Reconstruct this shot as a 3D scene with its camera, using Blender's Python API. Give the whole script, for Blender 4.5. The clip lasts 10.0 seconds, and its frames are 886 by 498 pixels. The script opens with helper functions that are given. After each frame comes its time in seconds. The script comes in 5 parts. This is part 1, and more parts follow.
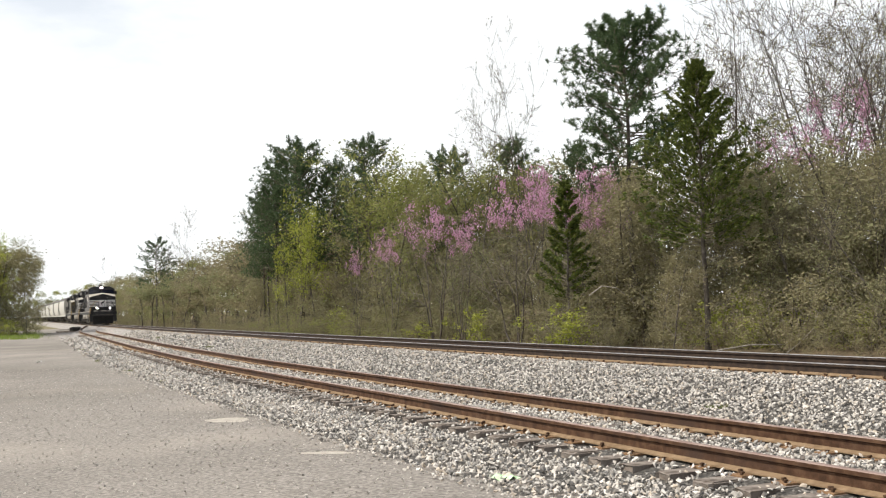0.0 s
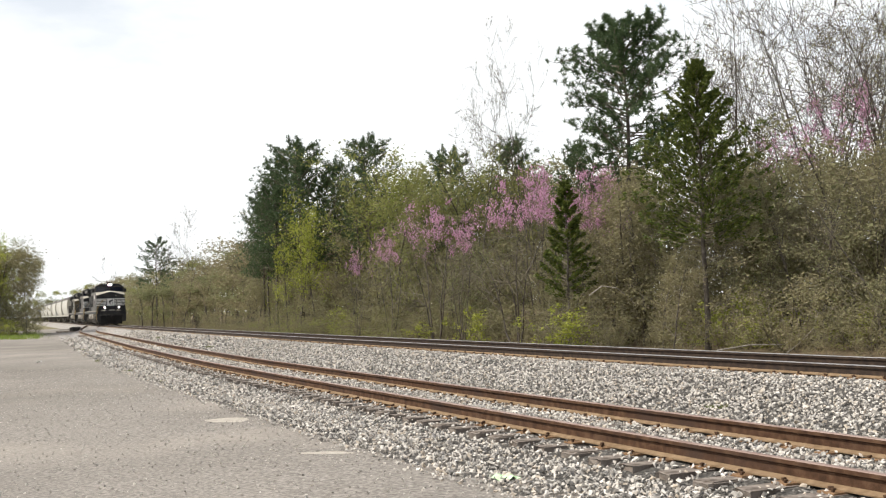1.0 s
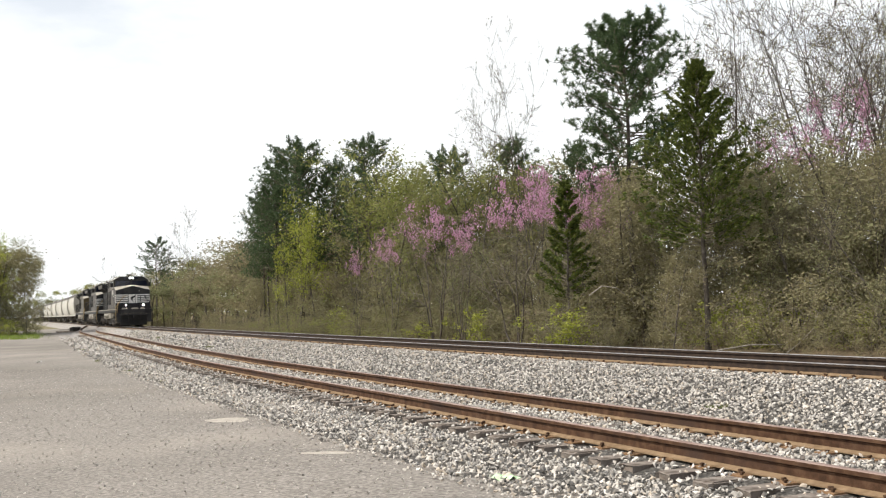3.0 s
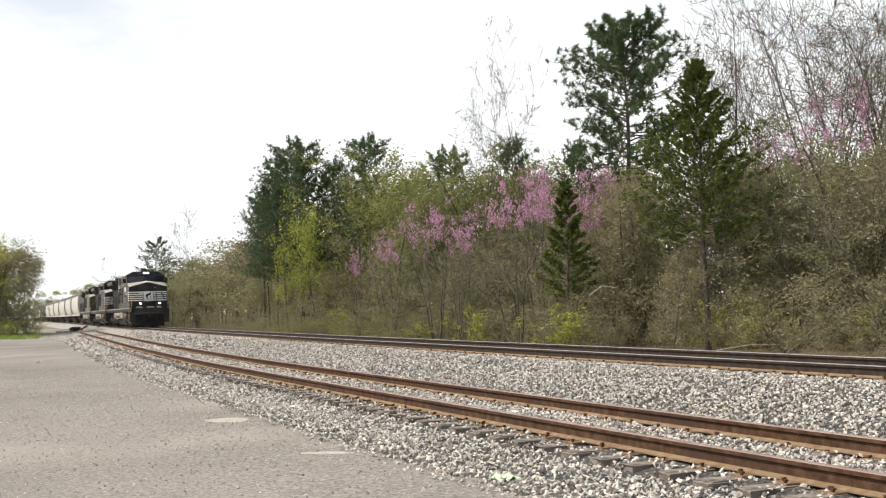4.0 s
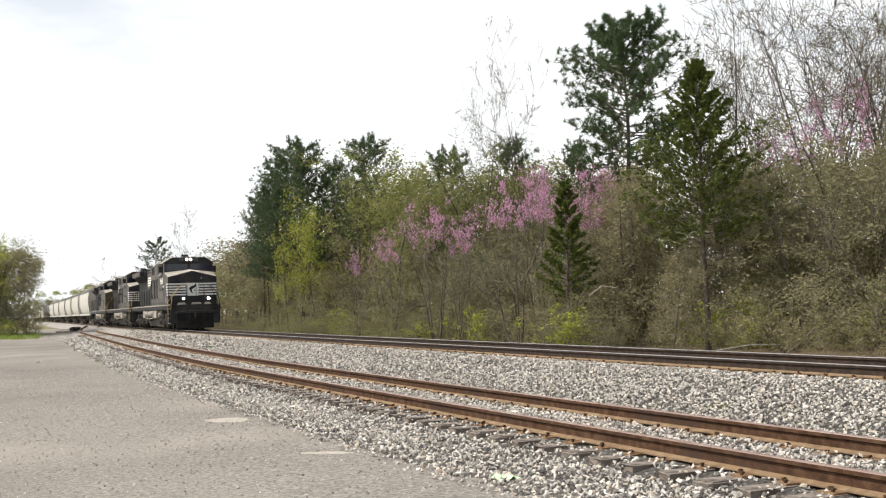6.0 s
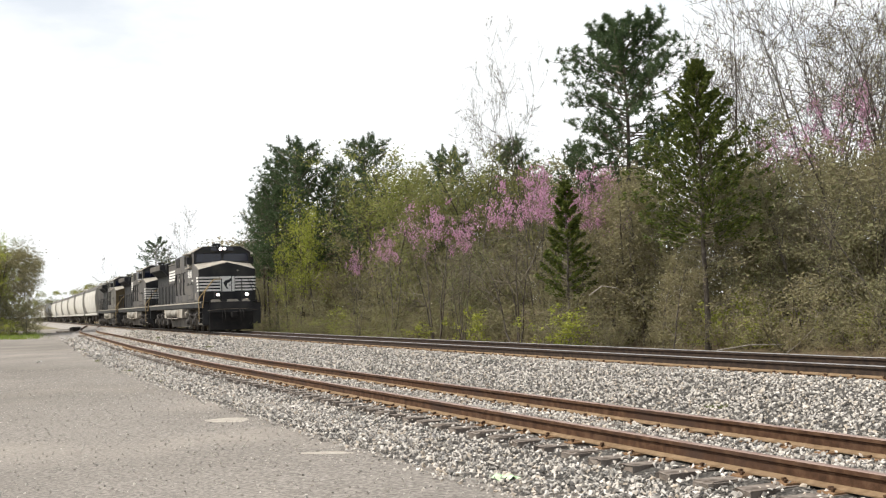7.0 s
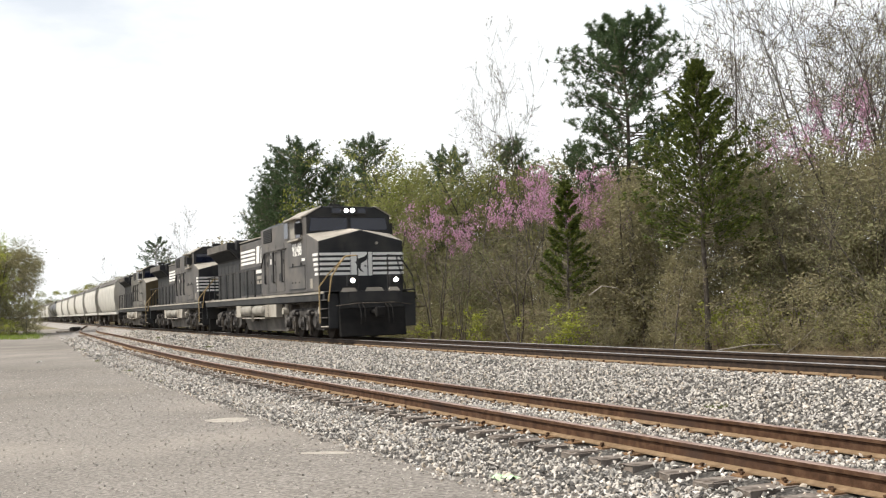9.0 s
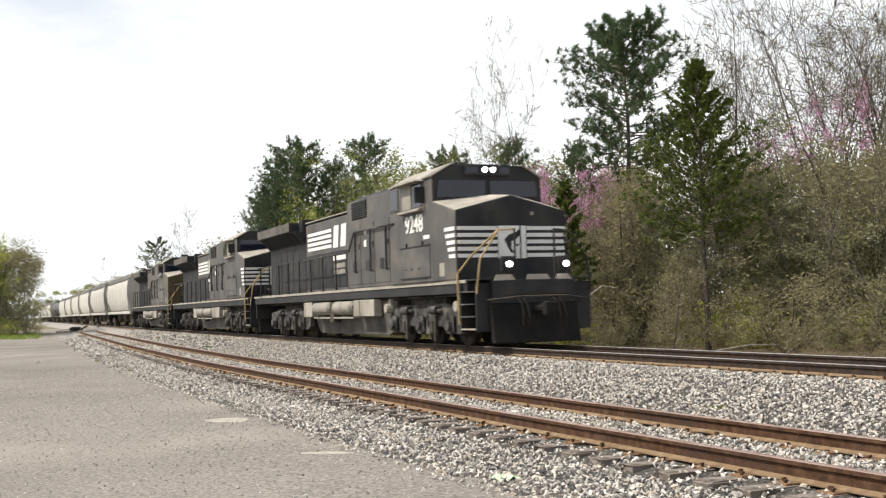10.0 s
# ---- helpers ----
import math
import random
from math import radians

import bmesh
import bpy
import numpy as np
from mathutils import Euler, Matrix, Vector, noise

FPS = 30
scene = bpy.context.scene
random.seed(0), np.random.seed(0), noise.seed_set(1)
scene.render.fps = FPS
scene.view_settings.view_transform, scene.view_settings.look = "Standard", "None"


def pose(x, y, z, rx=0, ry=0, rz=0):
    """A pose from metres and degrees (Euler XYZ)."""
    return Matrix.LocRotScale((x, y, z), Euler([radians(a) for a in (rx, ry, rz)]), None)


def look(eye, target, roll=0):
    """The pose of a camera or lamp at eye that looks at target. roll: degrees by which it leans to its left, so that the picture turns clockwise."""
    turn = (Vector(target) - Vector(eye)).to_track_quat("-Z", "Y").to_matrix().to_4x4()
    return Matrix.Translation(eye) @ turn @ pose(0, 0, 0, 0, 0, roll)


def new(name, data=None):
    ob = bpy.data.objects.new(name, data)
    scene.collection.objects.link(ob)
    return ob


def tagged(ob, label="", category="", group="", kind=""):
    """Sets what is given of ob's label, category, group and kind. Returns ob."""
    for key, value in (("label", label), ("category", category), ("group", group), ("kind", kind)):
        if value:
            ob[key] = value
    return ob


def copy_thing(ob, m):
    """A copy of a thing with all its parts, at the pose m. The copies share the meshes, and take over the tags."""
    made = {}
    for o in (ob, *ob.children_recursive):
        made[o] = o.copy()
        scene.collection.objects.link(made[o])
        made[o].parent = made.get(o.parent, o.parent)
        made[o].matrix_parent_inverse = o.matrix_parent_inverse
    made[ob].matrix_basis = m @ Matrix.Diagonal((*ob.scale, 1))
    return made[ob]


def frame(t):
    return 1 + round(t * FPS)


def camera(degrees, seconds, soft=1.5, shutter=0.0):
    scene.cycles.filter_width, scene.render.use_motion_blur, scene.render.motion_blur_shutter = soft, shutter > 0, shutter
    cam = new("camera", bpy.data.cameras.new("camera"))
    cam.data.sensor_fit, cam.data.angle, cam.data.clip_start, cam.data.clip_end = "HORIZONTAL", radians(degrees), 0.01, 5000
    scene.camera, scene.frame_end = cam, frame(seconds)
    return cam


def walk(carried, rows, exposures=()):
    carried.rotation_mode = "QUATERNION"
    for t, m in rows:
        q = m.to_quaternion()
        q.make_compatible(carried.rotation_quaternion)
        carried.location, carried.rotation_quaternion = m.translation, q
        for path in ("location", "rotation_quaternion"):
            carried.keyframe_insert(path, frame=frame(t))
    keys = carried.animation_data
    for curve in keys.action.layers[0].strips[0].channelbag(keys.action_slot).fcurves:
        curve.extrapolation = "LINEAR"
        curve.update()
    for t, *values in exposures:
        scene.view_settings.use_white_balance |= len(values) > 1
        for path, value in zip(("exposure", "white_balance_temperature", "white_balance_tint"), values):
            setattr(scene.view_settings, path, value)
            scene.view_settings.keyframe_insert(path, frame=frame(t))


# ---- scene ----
# Camera on a stand beside a rail yard lot, 1.6 m above the gravel; z = 0 is the main line's rail top.
cam = camera(44.44, 10.0, soft=1.2, shutter=0.3)
EYE = (0.0, 0.0, 1.007)
VIEW = look(EYE, (0.0, 100.0, 1.007 + 5.2250), roll=-1.729)
walk(cam, [(0.0, VIEW), (10.0, VIEW)])

# ---- daylight ----
SUN_DIR = Vector((-0.70, -0.18, 0.92)).normalized()
world = bpy.data.worlds.new("sky")
scene.world = world
world.use_nodes = True
wn, wl = world.node_tree.nodes, world.node_tree.links
sky = wn.new("ShaderNodeTexSky")
sky.sky_type, sky.sun_disc = "NISHITA", False
sky.sun_elevation = math.asin(SUN_DIR.z)
sky.sun_rotation = math.atan2(SUN_DIR.x, SUN_DIR.y)
sky.dust_density = 2.0
wtc = wn.new("ShaderNodeTexCoord")
wmap = wn.new("ShaderNodeMapping")
wmap.inputs["Scale"].default_value = (1.6, 1.6, 4.5)
wmap.inputs["Location"].default_value = (0.9, 0.15, 0.0)
wnoise = wn.new("ShaderNodeTexNoise")
wnoise.inputs["Scale"].default_value, wnoise.inputs["Detail"].default_value, wnoise.inputs["Roughness"].default_value = 1.7, 7.0, 0.52
wramp = wn.new("ShaderNodeValToRGB")
wramp.color_ramp.elements[0].position, wramp.color_ramp.elements[1].position = 0.36, 0.56
wgain = wn.new("ShaderNodeVectorMath")
wgain.operation = "SCALE"
wgain.inputs["Scale"].default_value = 0.13
wmix = wn.new("ShaderNodeMix")
wmix.data_type = "RGBA"
wmix.inputs[7].default_value = (1.14, 1.16, 1.17, 1)
wl.new(wtc.outputs["Generated"], wmap.inputs["Vector"])
wl.new(wmap.outputs["Vector"], wnoise.inputs["Vector"])
wl.new(wnoise.outputs["Fac"], wramp.inputs["Fac"])
# haze whitens the sky towards the horizon; higher up the clouds break
wsep = wn.new("ShaderNodeSeparateXYZ")
whaze = wn.new("ShaderNodeMapRange")
whaze.inputs["From Min"].default_value, whaze.inputs["From Max"].default_value = 0.12, 0.52
whaze.inputs["To Min"].default_value, whaze.inputs["To Max"].default_value = 1.0, 0.0
wsum = wn.new("ShaderNodeMath")
wsum.operation, wsum.use_clamp = "MULTIPLY_ADD", True
wsum.inputs[1].default_value = 0.5
wl.new(wtc.outputs["Generated"], wsep.inputs["Vector"])
wl.new(wsep.outputs["Z"], whaze.inputs["Value"])
wl.new(wramp.outputs["Color"], wsum.inputs[0])
wl.new(whaze.outputs["Result"], wsum.inputs[2])
wl.new(wsum.outputs["Value"], wmix.inputs[0])
wl.new(sky.outputs["Color"], wgain.inputs[0])
wl.new(wgain.outputs["Vector"], wmix.inputs[6])
wl.new(wmix.outputs[2], wn["Background"].inputs["Color"])
wn["Background"].inputs["Strength"].default_value = 1.0
sun = new("sun", bpy.data.lights.new("sun", "SUN"))
sun.data.energy, sun.data.angle, sun.data.color = 5.0, radians(0.7), (1.0, 0.95, 0.86)
sun.matrix_world = look((0, 0, 60), Vector((0, 0, 60)) - SUN_DIR)
scene.view_settings.exposure = 0.0


# ---- materials ----
def material(name, colors, scale=6.0, rough=0.8, metal=0.0, bump=0.0, bump_scale=40.0, second=None, per="noise", coat=0.0, trans=0.0, third=None, vary=None):
    """A procedural surface: colours mixed by noise, by piece or by island, a second tint at a larger scale, and fine relief."""
    m = bpy.data.materials.new(name)
    m.use_nodes = True
    n, l = m.node_tree.nodes, m.node_tree.links
    b = n["Principled BSDF"]
    tc = n.new("ShaderNodeTexCoord")
    nz = n.new("ShaderNodeTexNoise")
    nz.inputs["Scale"].default_value, nz.inputs["Detail"].default_value = scale, 6.0
    l.new(tc.outputs["Object"], nz.inputs["Vector"])
    ramp = n.new("ShaderNodeValToRGB")
    el = ramp.color_ramp.elements
    while len(el) < len(colors):
        el.new(0.5)
    lo, hi = (0.3, 0.7) if per == "noise" else (0.0, 1.0)
    for i, c in enumerate(colors):
        el[i].position = lo + (hi - lo) * i / max(1, len(colors) - 1)
        el[i].color = (*c, 1)
    if per == "island":
        src = n.new("ShaderNodeNewGeometry").outputs["Random Per Island"]
    elif per == "object":
        src = n.new("ShaderNodeObjectInfo").outputs["Random"]
    else:
        src = nz.outputs["Fac"]
    l.new(src, ramp.inputs["Fac"])
    out = ramp.outputs["Color"]
    for second in [q for q in (second, third) if q]:
        n2 = n.new("ShaderNodeTexNoise")
        n2.inputs["Scale"].default_value, n2.inputs["Detail"].default_value = second[1], 5.0
        l.new(tc.outputs["Object"], n2.inputs["Vector"])
        r2 = n.new("ShaderNodeValToRGB")
        r2.color_ramp.elements[0].position, r2.color_ramp.elements[1].position = second[2], second[2] + 0.16
        k = second[3] if len(second) > 3 else 1.0
        r2.color_ramp.elements[1].color = (k, k, k, 1)
        l.new(n2.outputs["Fac"], r2.inputs["Fac"])
        mx = n.new("ShaderNodeMix")
        mx.data_type = "RGBA"
        mx.inputs[7].default_value = (*second[0], 1)
        l.new(r2.outputs["Color"], mx.inputs[0])
        l.new(out, mx.inputs[6])
        out = mx.outputs[2]
    if vary:
        # each plant leans by its own share towards a second tint
        sh = n.new("ShaderNodeMath")
        sh.operation = "MULTIPLY"
        sh.inputs[1].default_value = vary[1]
        l.new(n.new("ShaderNodeObjectInfo").outputs["Random"], sh.inputs[0])
        mv = n.new("ShaderNodeMix")
        mv.data_type = "RGBA"
        mv.inputs[7].default_value = (*vary[0], 1)
        l.new(sh.outputs[0], mv.inputs[0])
        l.new(out, mv.inputs[6])
        out = mv.outputs[2]
    l.new(out, b.inputs["Base Color"])
    b.inputs["Roughness"].default_value, b.inputs["Metallic"].default_value = rough, metal
    b.inputs["Coat Weight"].default_value = coat
    b.inputs["Specular IOR Level"].default_value = 0.15 if rough > 0.72 else (0.3 if rough > 0.5 else 0.5)
    if trans:
        tr = n.new("ShaderNodeBsdfTranslucent")
        l.new(out, tr.inputs["Color"])
        ms = n.new("ShaderNodeMixShader")
        ms.inputs[0].default_value = trans
        l.new(b.outputs[0], ms.inputs[1])
        l.new(tr.outputs[0], ms.inputs[2])
        l.new(ms.outputs[0], n["Material Output"].inputs["Surface"])
    if bump:
        n3 = n.new("ShaderNodeTexNoise")
        n3.inputs["Scale"].default_value, n3.inputs["Detail"].default_value = bump_scale, 5.0
        l.new(tc.outputs["Object"], n3.inputs["Vector"])
        bp = n.new("ShaderNodeBump")
        bp.inputs["Strength"].default_value, bp.inputs["Distance"].default_value = bump, 0.02
        l.new(n3.outputs["Fac"], bp.inputs["Height"])
        l.new(bp.outputs["Normal"], b.inputs["Normal"])
    return m


def glow(name, color, strength):
    m = bpy.data.materials.new(name)
    m.use_nodes = True
    b = m.node_tree.nodes["Principled BSDF"]
    b.inputs["Base Color"].default_value = (0.8, 0.8, 0.8, 1)
    b.inputs["Emission Color"].default_value = (*color, 1)
    b.inputs["Emission Strength"].default_value = strength
    return m


M_DIRT = material("dry grass and dirt", [(0.11, 0.10, 0.05), (0.20, 0.17, 0.10), (0.13, 0.15, 0.05)], 0.7, 0.95, bump=0.8, bump_scale=9)
M_LITTER = material("leaf litter", [(0.09, 0.065, 0.04), (0.18, 0.135, 0.085), (0.12, 0.10, 0.05)], 3.0, 0.95, bump=1.0, bump_scale=14)
M_LOT = material("compacted gravel", [(0.145, 0.129, 0.112), (0.24, 0.217, 0.19), (0.37, 0.336, 0.295)], 24.0, 0.95, bump=1.0, bump_scale=26, second=((0.36, 0.318, 0.268), 0.28, 0.50, 0.5), third=((0.14, 0.125, 0.106), 0.11, 0.44, 0.45))
# bed colour kept dark to give the shade in gaps between stones
M_BED_SHADE = material("ballast bed", [(0.03, 0.028, 0.025), (0.08, 0.074, 0.066), (0.18, 0.166, 0.148)], 32.0, 0.95, bump=1.0, bump_scale=30)
M_BEDFINE = material("fine pale ballast", [(0.17, 0.155, 0.14), (0.29, 0.27, 0.245), (0.42, 0.39, 0.355)], 9.0, 0.95, bump=0.8, bump_scale=12)
M_STONE = material("crushed granite", [(0.17, 0.158, 0.142), (0.36, 0.336, 0.302), (0.52, 0.484, 0.435), (0.66, 0.615, 0.555), (0.45, 0.38, 0.30)], 30, 0.9, per="island")
M_GRIT = material("loose gravel", [(0.22, 0.2, 0.175), (0.40, 0.365, 0.32), (0.6, 0.555, 0.495)], 30, 0.95, per="island")
M_RUST = material("rusted rail steel", [(0.045, 0.024, 0.014), (0.08, 0.042, 0.024), (0.12, 0.07, 0.042)], 9.0, 0.75, 0.15, bump=0.3, second=((0.06, 0.036, 0.026), 1.2, 0.5))
M_DARKRAIL = material("oily dark brown rail", [(0.022, 0.015, 0.011), (0.04, 0.026, 0.018), (0.065, 0.042, 0.028)], 9.0, 0.7, 0.15, bump=0.2)
M_RAILTOP = material("dull worn rail head", [(0.24, 0.16, 0.13), (0.36, 0.27, 0.23)], 5.0, 0.55, 0.4)
M_POLISH = material("polished rail head", [(0.36, 0.345, 0.33), (0.48, 0.465, 0.45)], 4.0, 0.48, 0.85)
M_FOOT = material("pale tan rail foot", [(0.16, 0.105, 0.06), (0.27, 0.19, 0.115)], 8.0, 0.9, bump=0.3)
M_TIE = material("weathered creosoted oak", [(0.10, 0.08, 0.065), (0.19, 0.16, 0.135), (0.27, 0.235, 0.20)], 7.0, 0.95, bump=0.8, bump_scale=25, second=((0.33, 0.30, 0.27), 2.0, 0.56))
M_PLATE = material("rusted tie plate", [(0.17, 0.095, 0.05), (0.27, 0.17, 0.095)], 20.0, 0.85, 0.1, bump=0.3)
M_SPIKE = material("dark iron spike", [(0.05, 0.03, 0.02), (0.12, 0.07, 0.04)], 20.0, 0.8, 0.2)


# ---- mesh helpers ----
def link_mesh(name, me, mat, parent=None, label=""):
    ob = new(name, me)
    for m in (mat if isinstance(mat, (list, tuple)) else [mat]):
        if m.name not in me.materials:
            me.materials.append(m)
    if parent:
        ob.parent = parent
    if label:
        ob["label"] = label
    return ob


def part(name, bm, mat, parent=None, label="", smooth=False):
    me = bpy.data.meshes.new(name)
    bm.normal_update()
    bm.to_mesh(me)
    bm.free()
    if smooth:
        me.polygons.foreach_set("use_smooth", [True] * len(me.polygons))
    return link_mesh(name, me, mat, parent, label)


def thing(name, label, category, group="", kind="", m=None):
    ob = new(name)
    ob.empty_display_size = 0.3
    if m is not None:
        ob.matrix_basis = m
    return tagged(ob, label, category, group, kind)


def arrays(name, verts, faces, mat, parent=None, label="", smooth=False):
    """A mesh from numpy arrays; all faces have the same number of corners."""
    me = bpy.data.meshes.new(name)
    k = faces.shape[1]
    me.vertices.add(len(verts))
    me.vertices.foreach_set("co", np.ascontiguousarray(verts, np.float32).ravel())
    me.loops.add(faces.size)
    me.loops.foreach_set("vertex_index", np.ascontiguousarray(faces, np.int32).ravel())
    me.polygons.add(len(faces))
    me.polygons.foreach_set("loop_start", np.arange(0, faces.size, k, dtype=np.int32))
    me.polygons.foreach_set("loop_total", np.full(len(faces), k, np.int32))
    me.update(calc_edges=True)
    me.polygons.foreach_set("use_smooth", [smooth] * len(me.polygons))
    return link_mesh(name, me, mat, parent, label)


def box(bm, x0, x1, y0, y1, z0, z1, bevel=0.0):
    r = bmesh.ops.create_cube(bm, size=1.0, matrix=Matrix.Translation(((x0 + x1) / 2, (y0 + y1) / 2, (z0 + z1) / 2)) @ Matrix.Diagonal((abs(x1 - x0), abs(y1 - y0), abs(z1 - z0), 1)))
    if bevel:
        es = {e for v in r["verts"] for e in v.link_edges}
        bmesh.ops.bevel(bm, geom=list(es), offset=bevel, segments=2, affect="EDGES", profile=0.6)
    return bm


def rod(bm, a, b, r, n=8, r2=None):
    a, b = Vector(a), Vector(b)
    d = b - a
    m = Matrix.Translation((a + b) / 2) @ d.to_track_quat("Z", "Y").to_matrix().to_4x4()
    bmesh.ops.create_cone(bm, cap_ends=True, segments=n, radius1=r, radius2=r if r2 is None else r2, depth=d.length, matrix=m)
    return bm


def pipe(bm, pts, r, n=6):
    for a, b in zip(pts, pts[1:]):
        rod(bm, a, b, r, n)
    return bm


def prism(bm, outline, axis, lo, hi, bevel=0.0):
    """The outline pushed along an axis: 'y' takes (x, z) corners, 'x' takes (y, z)."""
    def at(p, q):
        return (p[0], q, p[1]) if axis == "y" else (q, p[0], p[1])
    a = [bm.verts.new(at(p, lo)) for p in outline]
    b = [bm.verts.new(at(p, hi)) for p in outline]
    fs = [bm.faces.new(a), bm.faces.new(b[::-1])]
    k = len(a)
    for i in range(k):
        fs.append(bm.faces.new((a[i], b[i], b[(i + 1) % k], a[(i + 1) % k])))
    bmesh.ops.recalc_face_normals(bm, faces=fs)
    if bevel:
        es = {e for f in fs for e in f.edges}
        bmesh.ops.bevel(bm, geom=list(es), offset=bevel, segments=2, affect="EDGES", profile=0.6)
    return bm


# ---- the line of the tracks: s runs away from the camera along the main ----
_knots = [-60, 0, 25, 50, 80, 120, 170, 176, 204, 210, 900]
_curv = [0.00117, 0.00117, 0.00082, 0.00035, -0.00003, 0.00021, 0.00006, -0.0004, -0.0004, 0.0, 0.0]
_S = np.arange(-60.0, 900.0, 0.5)
_T = np.cumsum(np.interp(_S, _knots, _curv)) * 0.5
_i0 = int(np.argmin(abs(_S)))
_T = _T - _T[_i0] - 0.4298
_X = np.cumsum(np.sin(_T)) * 0.5
_Y = np.cumsum(np.cos(_T)) * 0.5
_X, _Y = _X - _X[_i0] + 7.028, _Y - _Y[_i0] + 14.452


def main_at(s, off=0.0):
    """Place beside the main line's centre; off > 0 is the wood's side, off < 0 the lot's."""
    x, y, th = np.interp(s, _S, _X), np.interp(s, _S, _Y), np.interp(s, _S, _T)
    return x + off * np.cos(th), y - off * np.sin(th)


def gap_at(s):
    return np.interp(s, [-60, 20, 40, 60, 80, 93, 102, 112, 125, 138, 150], [5.36, 5.31, 4.94, 4.42, 4.0, 3.7, 3.2, 2.3, 1.0, 0.15, 0.0])


def siding_z(s):
    u = np.clip((np.asarray(s, float) - 90) / 38, 0, 1)
    return -0.343 * (1 - u * u * (3 - 2 * u))


LOT_Z = -0.62


def ribbon(name, ss, offs, zs, mat, label="", parent=None, smooth=True, jitter=0.0):
    """A sheet along the line: offs and zs hold one row of lateral places and heights per step of ss."""
    k = offs.shape[1]
    th = np.interp(ss, _S, _T)[:, None]
    x = np.interp(ss, _S, _X)[:, None] + offs * np.cos(th)
    y = np.interp(ss, _S, _Y)[:, None] - offs * np.sin(th)
    z = zs + (np.random.default_rng(3).normal(0, jitter, zs.shape) if jitter else 0)
    v = np.stack([x, y, z], -1).reshape(-1, 3)
    i = (np.arange(len(ss) - 1)[:, None] * k + np.arange(k - 1)[None]).ravel()
    return arrays(name, v, np.stack([i, i + 1, i + k + 1, i + k], 1), mat, parent, label, smooth)


# ---- ground ----
def build_ground():
    rad = np.concatenate([[0.0], 0.6 * 1.035 ** np.arange(0, 250)])
    ang = np.linspace(0, 2 * np.pi, 181)[:-1]
    r, a = np.meshgrid(rad, ang, indexing="ij")
    x, y = r * np.sin(a), r * np.cos(a)
    far = np.clip((r - 250) / 600, 0, 1)
    z = -0.72 + 0.03 * np.sin(x * 0.31 + 1) * np.cos(y * 0.23) + far * (1 + 3 * (1 + np.sin(a * 7 + 1)) * 0.5)
    v = np.stack([x, y, z], -1).reshape(-1, 3)
    n = len(ang)
    i, j = np.meshgrid(np.arange(len(rad) - 1), np.arange(n), indexing="ij")
    f = np.stack([i * n + j, (i + 1) * n + j, (i + 1) * n + (j + 1) % n, i * n + (j + 1) % n], -1).reshape(-1, 4)[:, ::-1]
    tagged(arrays("ground", v, f, M_DIRT, None, "", True), "dry grass and bare earth reaching the horizon", "ground", kind="structure")
    ss = np.concatenate([np.arange(-45, 60, 0.5), np.arange(60, 151, 1.0)])
    g = np.random.default_rng(5)
    cols = np.linspace(0, 1, 60) ** 1.4
    edge = 36 - 0.16 * np.clip(ss, 0, 150) + np.convolve(g.normal(0, 1.2, len(ss) + 8), np.ones(9) / 3, "valid")
    offs = -(gap_at(ss)[:, None] + 1.9 + cols[None] * (edge[:, None] - 6))
    wave = 0.012 * np.sin(offs * 1.9 + ss[:, None] * 0.2) + 0.012 * np.sin(offs * 0.8 + 2 + 0.05 * ss[:, None])
    lotz = LOT_Z + wave - 0.10 * np.clip((cols[None] - 0.93) / 0.07, 0, 1) + 0 * offs
    tagged(ribbon("gravel_lot", ss, offs, lotz, M_LOT), "wide lot of compacted grey-tan gravel beside the tracks", "gravel lot", kind="structure")
    ss = np.arange(-40, 330, 1.5)
    k = np.linspace(0, 1, 24)
    offs = 2.6 + k[None] * 60 + 0 * ss[:, None]
    z = -0.66 - 0.02 * np.cos(offs * 1.3) + np.clip((offs - 8) * 0.03, 0, 1.2) + 0.04 * np.sin(ss[:, None] * 0.7 + offs)
    tagged(ribbon("forest_floor", ss, offs, z, M_LITTER), "brown leaf litter under the trackside wood", "forest floor", kind="structure")


